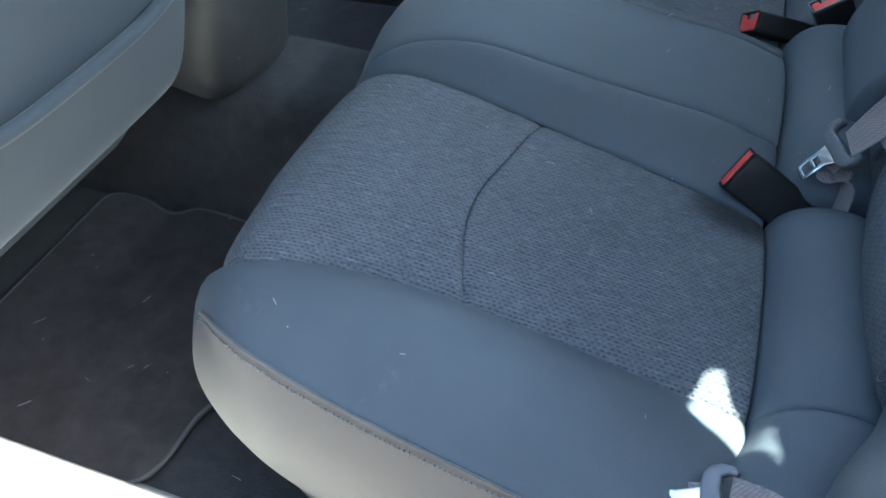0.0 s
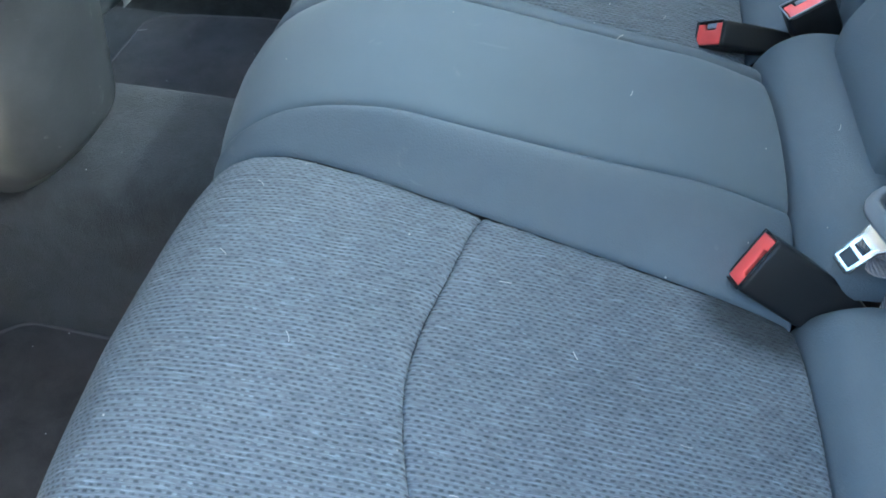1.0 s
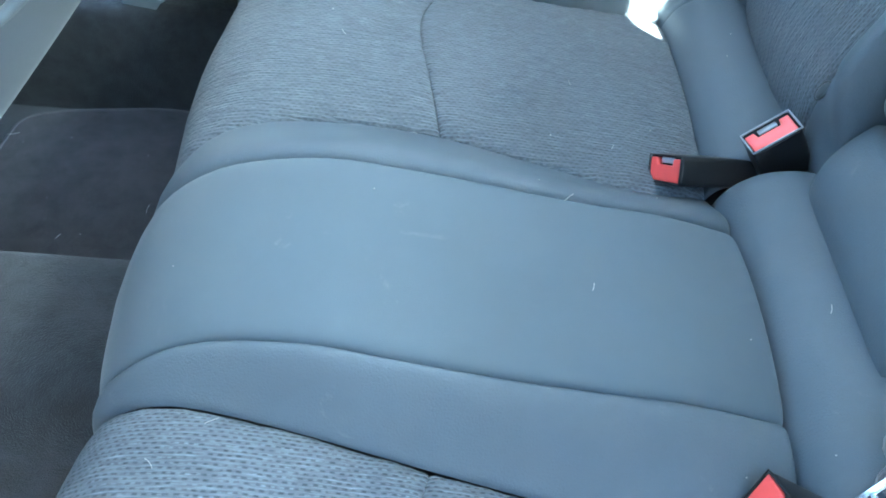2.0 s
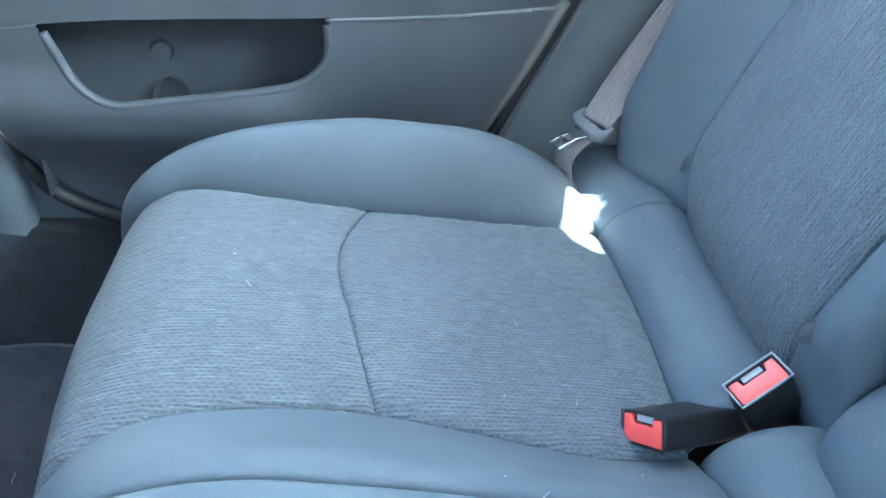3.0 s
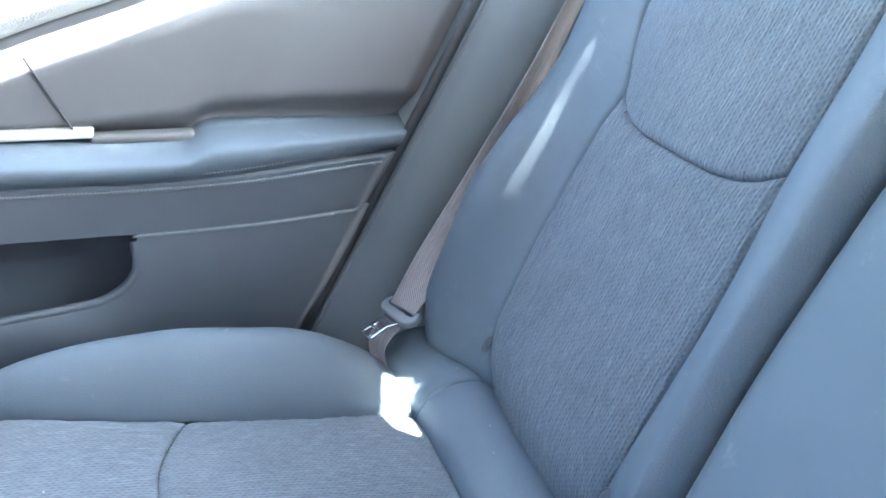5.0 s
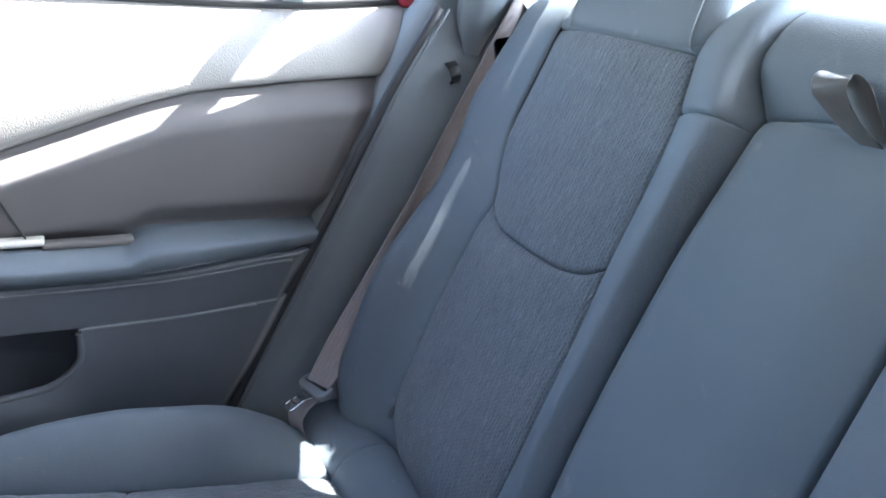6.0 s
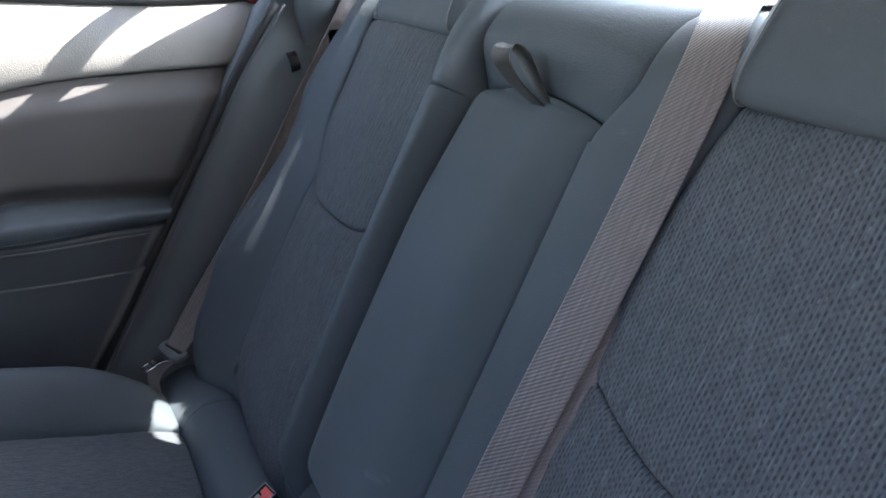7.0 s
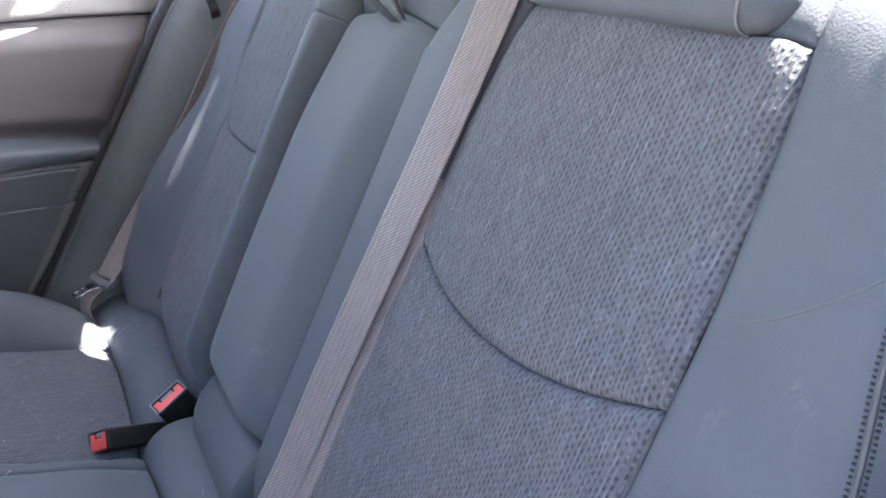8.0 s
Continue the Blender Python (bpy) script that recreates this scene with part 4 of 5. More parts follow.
# ---------- seat belts and buckles ----------
def buckle(face_centre, axis, wide, length, label, pale_rim=True):
    """A belt buckle: body behind the button face; axis points out of the face, wide along its long edge."""
    m = frame_of(face_centre, wide, Vector(axis).cross(Vector(wide)))
    # local x: long edge, y: short edge, z: out of the face
    z_out = m.to_3x3() @ Vector((0, 0, 1))
    if z_out.dot(Vector(axis)) < 0:
        m = m @ pose(0, 0, 0, 180, 0, 0)
    bk = thing("belt_buckle", label, "belt buckle", face_centre, group="rear belt buckles")
    bm = bmesh.new()
    vs_ = []
    for z, w, h in ((-0.005, 0.0455, 0.0245), (-0.0005, 0.046, 0.025), (0.0, 0.048, 0.027), (-0.004, 0.050, 0.029), (-length * 0.55, 0.050, 0.029), (-length * 0.8, 0.046, 0.026), (-length, 0.036, 0.022)):
        ring = []
        for cx, cy in ((1, 1), (-1, 1), (-1, -1), (1, -1)):
            for k in range(4):
                an = math.atan2(cy, cx) - math.pi / 4 + k * math.pi / 6
                ring.append(bm.verts.new((cx * (w / 2 - 0.005) + 0.005 * math.cos(an), cy * (h / 2 - 0.005) + 0.005 * math.sin(an), z)))
        vs_.append(ring)
    for a, b in zip(vs_, vs_[1:]):
        for k in range(16):
            bm.faces.new((a[k], a[(k + 1) % 16], b[(k + 1) % 16], b[k]))
    bm.faces.new(vs_[0])
    bm.faces.new(vs_[-1][::-1])
    bmesh.ops.recalc_face_normals(bm, faces=bm.faces[:])
    bmesh.ops.transform(bm, matrix=m, verts=bm.verts)
    shell_ob = part("body", bm, BLACK, bk, "black plastic body")
    # U-shaped red button with a slot above it
    out = [(-0.0222, -0.0119), (0.0222, -0.0119), (0.0222, 0.0112), (0.0130, 0.0112), (0.0115, 0.0042), (-0.0115, 0.0042), (-0.0130, 0.0112), (-0.0222, 0.0112)]
    pb = prism(out, -0.005, -0.0010 if pale_rim else 0.0012, 0.0014)
    bmesh.ops.transform(pb, matrix=m, verts=pb.verts)
    part("button", pb, RED, shell_ob, "red press button")
    part("slot_plate", block((0.019, 0.006, 0.002), 0.0006, 2, m @ pose(0, 0.0090, -0.0030)), RIM, shell_ob, "pale latch plate inside the slot")
    rim_pts = [m @ Vector((x, y, 0.001)) for x, y in ((-0.0245, -0.0135), (0.0245, -0.0135), (0.0245, 0.0135), (-0.0245, 0.0135))]
    ring = []
    for a, b in zip(rim_pts, rim_pts[1:] + rim_pts[:1]):
        ring += [a.lerp(b, k / 5) for k in range(5)]
    tube("rim", ring, 0.0010 if pale_rim else 0.0007, RIM if pale_rim else BLACK, shell_ob, "pale grey face rim" if pale_rim else "thin black face rim", closed=True)
    end = m @ Vector((0, 0, -length))
    ribbon("stalk", [m @ Vector((0, 0, -length + 0.01)), end, end + Vector((0.03, 0, -0.05))], [m.to_3x3() @ Vector((1, 0, 0))] * 3, 0.03, 0.003, STRAP, bk, "black webbing stalk")
    return bk


buckle((-0.045, -0.193, 0.386), (-0.92, 0.08, 0.38), (-0.45, -0.42, -0.79), 0.106, "black belt buckle with a red button lying on the cushion", False)
buckle((-0.052, 0.162, 0.376), (-0.93, -0.30, 0.22), (0.37, -0.74, 0.56), 0.118, "black belt buckle with a red button resting on its edge", False)
buckle((0.040, 0.174, 0.421), (-0.55, -0.12, 0.83), (0.80, 0.22, 0.56), 0.075, "upright black belt buckle with an exposed red button face")


def tongue(tg, tip, root, wide, lap):
    """Steel latch tongue with its hooked plastic belt guide on the belt tg; tip to root is its length, wide its width direction, lap the way of the webbing under it."""
    tip, root = Vector(tip), Vector(root)
    ln = (root - tip).length
    m = frame_of(tip, root - tip, wide)
    if m[2][2] < 0:
        m = frame_of(tip, root - tip, -Vector(wide))
    outer_ = [(0.0, -0.0085), (0.0025, -0.0115), (0.028, -0.0118), (ln + 0.004, -0.0185), (ln + 0.004, 0.0185), (0.028, 0.0118), (0.0025, 0.0115), (0.0, 0.0085)]
    holes = ([(0.005, -0.0072), (0.0145, -0.0072), (0.0145, 0.0072), (0.005, 0.0072)], [(0.0185, -0.0062), (0.0255, -0.0062), (0.0255, 0.0062), (0.0185, 0.0062)])
    bm = bmesh.new()
    loops = [[bm.verts.new((x, y, 0)) for x, y in line] for line in (outer_, *holes)]
    es = [bm.edges.new((a, b)) for l in loops for a, b in zip(l, l[1:] + l[:1])]
    bmesh.ops.triangle_fill(bm, edges=es, use_beauty=True)
    up = bmesh.ops.extrude_face_region(bm, geom=bm.faces[:])
    bmesh.ops.translate(bm, vec=(0, 0, 0.0026), verts=[v for v in up["geom"] if isinstance(v, bmesh.types.BMVert)])
    bmesh.ops.recalc_face_normals(bm, faces=bm.faces[:])
    # the neck bends down towards the guide
    for v in bm.verts:
        v.co.z -= 0.0045 * smooth(0.026, ln, v.co.x) ** 1.5
    bmesh.ops.transform(bm, matrix=m, verts=bm.verts)
    bmesh.ops.bevel(bm, geom=[e for e in bm.edges if e.calc_face_angle(0.0) > 1.0], offset=0.0008, segments=2, profile=0.5, affect="EDGES")
    part("latch_tongue", bm, CHROME, tg, "bright steel latch tongue with two square holes")
    # bar across the belt with an arm hooked round each edge
    half = [(ln - 0.003, 0.0), (ln - 0.003, 0.0190), (ln - 0.001, 0.0270), (ln + 0.004, 0.0325), (ln + 0.012, 0.0345), (ln + 0.021, 0.0330), (ln + 0.0245, 0.0290), (ln + 0.0225, 0.0255), (ln + 0.0170, 0.0265), (ln + 0.0120, 0.0250), (ln + 0.0110, 0.0150), (ln + 0.0125, 0.0090), (ln + 0.0112, 0.0)]
    gb_ = prism(half[::-1] + [(x, -y) for x, y in half[1:-1]], -0.0055, 0.0050, 0.0026)
    bmesh.ops.transform(gb_, matrix=m, verts=gb_.verts)
    part("belt_guide", gb_, GREY_PLASTIC, tg, "grey plastic belt guide with two hooked arms")
    mid = m @ Vector((ln + 0.006, 0, -0.006))
    ribbon("lap_webbing", [mid, m @ Vector((ln * 0.55, 0, -0.012)), Vector(lap[0]), Vector(lap[1])], [Vector(wide)] * 4, lambda k: 0.042 - 0.016 * k, 0.0014, BELT, tg, "slack lap webbing tucked into the seat gap")
    return tg


def belt(label, points, sides):
    b = thing("seat_belt", label, "seat belt", points[-1], group="rear seat belts")
    ribbon("webbing", points, sides, 0.047, 0.0013, BELT, b)
    return b


far_belt = belt("taupe seat belt webbing between the outer bolster and door pillar",
     [(0.006, 0.600, 0.434), (0.048, 0.622, 0.492), (0.116, 0.646, 0.600), (0.170, 0.658, 0.715), (0.222, 0.666, 0.84), (0.266, 0.667, 0.94), (0.312, 0.655, 1.06), (0.350, 0.628, 1.20)],
     [(0.45, -0.88, 0.0), (0.65, -0.6, -0.25), (0.85, -0.2, -0.35), (0.8, 0.35, -0.35), (0.7, 0.55, -0.35), (0.7, 0.6, -0.35), (0.7, 0.6, -0.35), (0.7, 0.6, -0.35)])
centre_belt = belt("taupe centre seat belt webbing lying down the seat back",
     [(0.048, -0.200, 0.448), (0.066, -0.196, 0.480), (0.092, -0.190, 0.53), (0.128, -0.189, 0.63), (0.170, -0.195, 0.75), (0.210, -0.201, 0.86), (0.242, -0.204, 0.95), (0.264, -0.204, 1.012), (0.288, -0.190, 1.050), (0.330, -0.160, 1.068), (0.385, -0.146, 1.066), (0.43, -0.135, 1.03)],
     [(0.0, 1, 0.05)] + [(-0.3, 1, -0.08)] * 7 + [(0.0, 1, 0.02)] + [(0.15, 1, 0)] * 3)
near_belt = belt("taupe seat belt webbing across the outer bolster near the open door",
     [(-0.022, -0.606, 0.390), (0.012, -0.626, 0.418), (0.045, -0.660, 0.470), (0.085, -0.705, 0.58), (0.13, -0.71, 0.72), (0.20, -0.70, 0.90), (0.27, -0.665, 1.05), (0.34, -0.64, 1.24)],
     [(0.2, -0.85, -0.4), (0.5, -0.6, -0.3), (0.8, -0.4, -0.4), (0.93, -0.1, -0.38), (0.93, 0.05, -0.4), (0.93, 0.05, -0.4), (0.93, 0.05, -0.4), (0.93, 0, -0.4)])
tongue(far_belt, (-0.048, 0.580, 0.409), (-0.008, 0.594, 0.427), (0.45, -0.88, 0.10), ((-0.030, 0.584, 0.385), (-0.018, 0.578, 0.345)))
tongue(centre_belt, (0.016, -0.201, 0.400), (0.038, -0.193, 0.432), (-0.3, 0.95, -0.05), ((0.060, -0.212, 0.410), (0.062, -0.222, 0.370)))
tongue(near_belt, (-0.082, -0.606, 0.362), (-0.036, -0.606, 0.380), (0.15, -0.9, -0.35), ((-0.020, -0.612, 0.368), (0.0, -0.610, 0.335)))
ribbon("lap_layer", [(0.068, -0.216, 0.470), (0.097, -0.207, 0.53), (0.135, -0.2025, 0.63), (0.174, -0.2055, 0.735), (0.203, -0.2055, 0.812), (0.214, -0.203, 0.836)], [(-0.3, 1, -0.08)] * 6, 0.047, 0.0013, BELT, centre_belt, "second layer of webbing behind the first")
part("belt_bezel", block((0.035, 0.075, 0.012), 0.005, 3, pose(0.425, -0.132, 1.043, 0, 20, 8)), BLACK, centre_belt, "dark plastic belt bezel")

# ---------- far rear door ----------
door = thing("rear_door", "closed grey rear car door with armrest, map pocket and stitched trim", "car door", (-0.3, 0.74, 0.18))
X_REAR = curve([(0.15, -0.19), (0.30, -0.135), (0.38, -0.105), (0.58, -0.02), (0.70, 0.032), (0.80, 0.074), (0.89, 0.113), (0.98, 0.160), (1.05, 0.20)])
X_FRONT = curve([(0.20, -0.56), (0.22, -0.63), (0.255, -0.69), (0.30, -0.718), (0.36, -0.733), (0.5, -0.738), (1.05, -0.735)])
LINE = curve([(-0.74, 0.500), (-0.57, 0.518), (-0.338, 0.530), (-0.20, 0.540), (-0.07, 0.552), (0.1, 0.566)])
ARM_LOW = curve([(-0.74, 0.572), (-0.457, 0.590), (-0.233, 0.602), (-0.035, 0.625), (0.1, 0.634)])
ARM_TOP = curve([(-0.74, 0.626), (-0.42, 0.631), (-0.36, 0.632), (-0.262, 0.637), (-0.252, 0.641), (-0.242, 0.651), (-0.23, 0.655), (-0.2, 0.657), (0.0, 0.664), (0.1, 0.667)])
SHELF = curve([(-0.74, 0.60), (-0.55, 0.69), (-0.45, 0.742), (-0.35, 0.783), (-0.20, 0.840), (-0.05, 0.868), (0.11, 0.888), (0.2, 0.895)])
BELTLINE = curve([(-0.74, 0.945), (-0.4, 0.958), (-0.03, 0.974), (0.16, 0.998), (0.2, 1.003)])


def door_part(name, z0, z1, y_of, mat, label, nu=120, nv=40, parent=door):
    def fn(v, u):
        tuck = 0.05 if v < 0 or v > 1 else 0.0
        v = min(1.0, max(0.0, v))
        x = -0.3
        for _ in range(3):
            z = z0(x) + (z1(x) - z0(x)) * v
            x = X_FRONT(z) + (X_REAR(z) - X_FRONT(z)) * u
        z = z0(x) + (z1(x) - z0(x)) * v
        return (x, y_of(x, z, v, u) + tuck, z)
    return grid_part(name, fn, [-1.0, *dense(nv), 2.0] if nv > 12 else dense(nv), dense(nu), mat, parent, label, uv=lambda v, u, p: (p[0], p[2]))


def pocket_edge(x, z):
    """How far outside the map pocket's mouth a place on the panel is."""
    cx0, cx1, z0, z1 = -0.655 + 0.33 * max(0.0, 0.53 - z), -0.320 - 0.10 * max(0.0, z - 0.48), 0.410 + 0.13 * max(0, x + 0.62), 0.60
    r = 0.055
    dx = max(cx0 + r - x, x - (cx1 - r), 0)
    dz = max(z0 + r - z, 0)
    return math.hypot(dx, dz) - r


def pocket_mask(x, z):
    """1 inside the map pocket."""
    return smooth(0.003, -0.006, pocket_edge(x, z))


def lower_y(x, z, v, u):
    y = 0.694 - 0.046 * smooth(0.18, 0.52, z) + 0.010 * smooth(-0.2, 0.0, x) + 0.022 * smooth(0.34, 0.25, z) * smooth(-0.25, -0.40, x)
    y -= 0.024 * smooth(0.31, 0.385, z) * smooth(0.47, 0.40, z) * smooth(-0.30, -0.42, x)
    y += 0.02 * smooth(0.03, 0.0, u) + 0.015 * smooth(0.97, 1.0, u)
    return y


def band_y(x, z, v, u):
    y = 0.656 + 0.012 * smooth(-0.2, 0.0, x) - 0.008 * v
    return y + 0.015 * smooth(0.97, 1.0, u)


def arm_y(x, z, v, u):
    y = 0.650 + 0.028 * smooth(-0.25, 0.0, x)
    y = y - 0.016 * math.sin(math.pi * min(1, v * 0.85)) + 0.050 * smooth(0.70, 1.0, v) ** 1.5 - groove(v * 0.06, 0.003, 0.003)
    return y + 0.010 * smooth(0.95, 1.0, u)


def upper_y(x, z, v, u):
    lip = SHELF(x) - z
    return 0.700 + 0.026 * smooth(0.20, 0.0, v) + 0.036 * smooth(0.050, 0.0, lip) - groove(lip, 0.006, 0.004) + 0.006 * smooth(0.97, 1.0, u)


def shoulder_y(x, z, v, u):
    return 0.728 + 0.012 * v + 0.066 * v ** 2.2 - groove(v * 0.1, 0.004, 0.005) + 0.004 * smooth(0.97, 1.0, u)


lower_ob = door_part("lower_panel", curve([(-1, 0.16), (1, 0.16)]), LINE, lower_y, DOOR_HARD, "grained plastic lower panel with a moulded map pocket", 260, 170)
# the mouth of the map pocket is cut out; a bin hangs behind it
cut = bmesh.new()
cut.from_mesh(lower_ob.data)
bmesh.ops.delete(cut, geom=[f for f in cut.faces if min(pocket_edge(v.co.x, v.co.z) for v in f.verts) < 0.0], context="FACES")
cut.to_mesh(lower_ob.data)
cut.free()


lip = []
for an in even(90, -1.12 * math.pi, 0.12 * math.pi):
    lo_, hi_ = 0.0, 0.4
    for _ in range(24):
        r_ = (lo_ + hi_) / 2
        x_, z_ = -0.488 + r_ * math.cos(an), 0.475 + r_ * math.sin(an)
        lo_, hi_ = (lo_, r_) if pocket_edge(x_, z_) > 0.0010 else (r_, hi_)
    if z_ < LINE(x_) - 0.003:
        lip.append((x_, lower_y(x_, z_, 0.5, 0.5) + 0.0047, z_))
tube("pocket_lip", smooth_path(lip, 3), 0.0060, DOOR_HARD, lower_ob, "rounded rim of the map pocket", sides=12)


def bin_pt(v, u):
    z = 0.26 + 0.30 * v
    a = math.pi * u
    x = -0.488 - 0.205 * (abs(math.cos(a)) ** 0.35) * (1 if math.cos(a) > 0 else -1)
    return (x, 0.676 + 0.064 * math.sin(a) ** 0.35 - 0.012 * smooth(0.45, 0.52, z), z)


grid_part("pocket_bin", bin_pt, even(30), even(60), DOOR_HARD, lower_ob, "deep plastic map pocket", uv=lambda v, u, p: (p[0], p[2]))
door_part("trim_band", LINE, ARM_LOW, band_y, DOOR_HARD, "grey padded band above the pocket", 110, 26)
arm_ob = door_part("armrest", ARM_LOW, ARM_TOP, arm_y, LEATHER, "stitched leatherette door armrest", 120, 30)
door_part("upper_panel", ARM_TOP, SHELF, upper_y, DOOR_PANEL, "taupe-grey padded door panel", 110, 40)
door_part("shoulder", SHELF, BELTLINE, shoulder_y, DOOR_SOFT, "pebble-grained soft door shoulder", 110, 36)
# door skin outside
door_part("outer_skin", curve([(-1, 0.12), (1, 0.12)]), BELTLINE, lambda x, z, v, u: 0.83 - 0.02 * abs(2 * v - 1) ** 3, PAINT, "dark red painted outer skin", 20, 12)
cap = [(x, 0.806, BELTLINE(x) + 0.004) for x in even(30, -0.735, 0.165)]
tube("window_rubber", cap, 0.010, RUBBER, door, "black rubber strip along the window")
for k, dz in ((0, 0.006), (1, -0.012)):
    sv, sf = [], []
    for i in range(150):
        x = -0.70 + 0.68 * i / 150
        a = Vector((x, 0.0, ARM_LOW(x) + dz + 0.006))
        b = Vector((x + 0.0032, 0.0, ARM_LOW(x + 0.0032) + dz + 0.006))
        for p in (a, b):
            p.y = (arm_y(p.x, p.z, 0.2, 0.5) if dz > 0 else band_y(p.x, p.z, 0.92, 0.5)) - 0.0014
        v, f = tube_mesh([a, b], 0.0010, 4)
        sf += [tuple(j + len(sv) for j in q) for q in f]
        sv += v
    mesh_part("stitching", sv, sf, THREAD, arm_ob, "row of pale seam stitches", kind="stuff")
for dz in (0.0005, -0.0075):
    run = [(x, (arm_y(x, 0.6, 0.02, 0.5) if dz > 0 else band_y(x, 0.6, 0.9, 0.5)) - 0.0003, ARM_LOW(x) + dz) for x in even(80, -0.72, -0.03)]
    tube("seam_welt", run, 0.0024, PIPING, arm_ob, "dark sewn welt under the armrest")
# lip coloured paler than the panel to draw its edge highlight
tube("panel_lip", [(x, min(lower_y(x, LINE(x), 1, 0.5), band_y(x, LINE(x), 0, 0.5)) + 0.0002, LINE(x)) for x in even(50, -0.325, -0.082)], 0.0019, GREY_PLASTIC, lower_ob, "thin lip along the panel joint, paler to paint its highlight")
# pull cup and switch plate on the armrest
part("pull_cup", block((0.135, 0.036, 0.010), 0.0048, 4, pose(-0.430, 0.708, 0.640, 0, -3)), SILL_PLATE, arm_ob, "pale plastic grab-handle cup")
part("switch_plate", block((0.118, 0.024, 0.012), 0.005, 3, pose(-0.308, 0.704, 0.6385, 0, -3)), DOOR_PANEL, arm_ob, "dark window-switch plate")
part("panel_split", block((0.0022, 0.004, 0.10), 0.0008, 2, pose(-0.405, 0.6995, 0.685, 0, -28)), RUBBER, door, "dark joint in the padded panel")
knob = bmesh.new()
bmesh.ops.create_cone(knob, cap_ends=True, segments=28, radius1=0.0145, radius2=0.0125, depth=0.008)
bmesh.ops.transform(knob, matrix=pose(-0.536, 0.735, 0.449, 90), verts=knob.verts)
part("pocket_plug", knob, DOOR_HARD, lower_ob, "round plastic plug inside the pocket", smooth=False)


def arch_pt(u, v):
    a = math.pi * u
    return (-0.527 + (0.026 - 0.006 * v) * math.cos(a), 0.722 + 0.014 * v, 0.386 + (0.034 - 0.006 * v) * math.sin(a))


grid_part("bottle_arch", arch_pt, even(24), even(4), DOOR_HARD, lower_ob, "low plastic bottle arch in the pocket")
# rubber seals round the door
seal_rear = [(X_REAR(z) + 0.006, 0.684, z) for z in even(40, 0.20, 1.0)]
tube("door_seal", seal_rear, 0.008, RUBBER, door, "black rubber door seal")
tube("seal_lip", [(x + 0.013, y - 0.006, z) for x, y, z in seal_rear], 0.0022, GREY_PLASTIC, door, "thin pale edge of the seal")
seal_front = [(X_FRONT(z) - 0.006, 0.700, z) for z in even(50, 0.205, 0.95)]
tube("door_seal", seal_front, 0.010, RUBBER, door, "black rubber door seal")
# window frame, divider and glass
lean = lambda z: 0.815 - 0.45 * (z - 0.97)
divider = bmesh.new()
bmesh.ops.create_cube(divider, size=1.0)
bmesh.ops.transform(divider, matrix=Matrix.Translation((-0.015, lean(1.13), 1.13)) @ Matrix.Rotation(math.atan(0.45), 4, "X") @ Matrix.Diagonal((0.030, 0.022, 0.36, 1)), verts=divider.verts)
part("window_divider", divider, TRIM, door, "grey window divider bar", smooth=False)
top = smooth_path([(-0.72, lean(0.96), 0.96), (-0.70, lean(1.20), 1.20), (-0.60, lean(1.275), 1.275), (-0.3, lean(1.29), 1.29), (0.0, lean(1.27), 1.27), (0.10, lean(1.205), 1.205), (0.155, lean(1.09), 1.09), (0.175, lean(1.0), 1.0)], 8)
tube("window_frame", top, 0.022, PAINT, door, "dark red window frame")
pane = door_part("pane", curve([(-1, 0.955), (1, 0.99)]), curve([(-1, 1.28), (1, 1.28)]), lambda x, z, v, u: lean(z) + 0.012, GLASS, "clear tinted window pane", 4, 4)
pane.visible_shadow = False

tagged(part("pillar_foot", block((0.36, 0.05, 0.20), 0.02, 3, pose(-0.595, 0.755, 0.275)), TRIM), "grey plastic foot of the middle pillar above the sill", "pillar foot", kind="structure")

def side_edge(z):
    """Front edge of the body side along the door's window frame."""
    return 0.172 - 0.48 * max(0.0, z - 1.09) - 1.2 * max(0.0, z - 1.2)


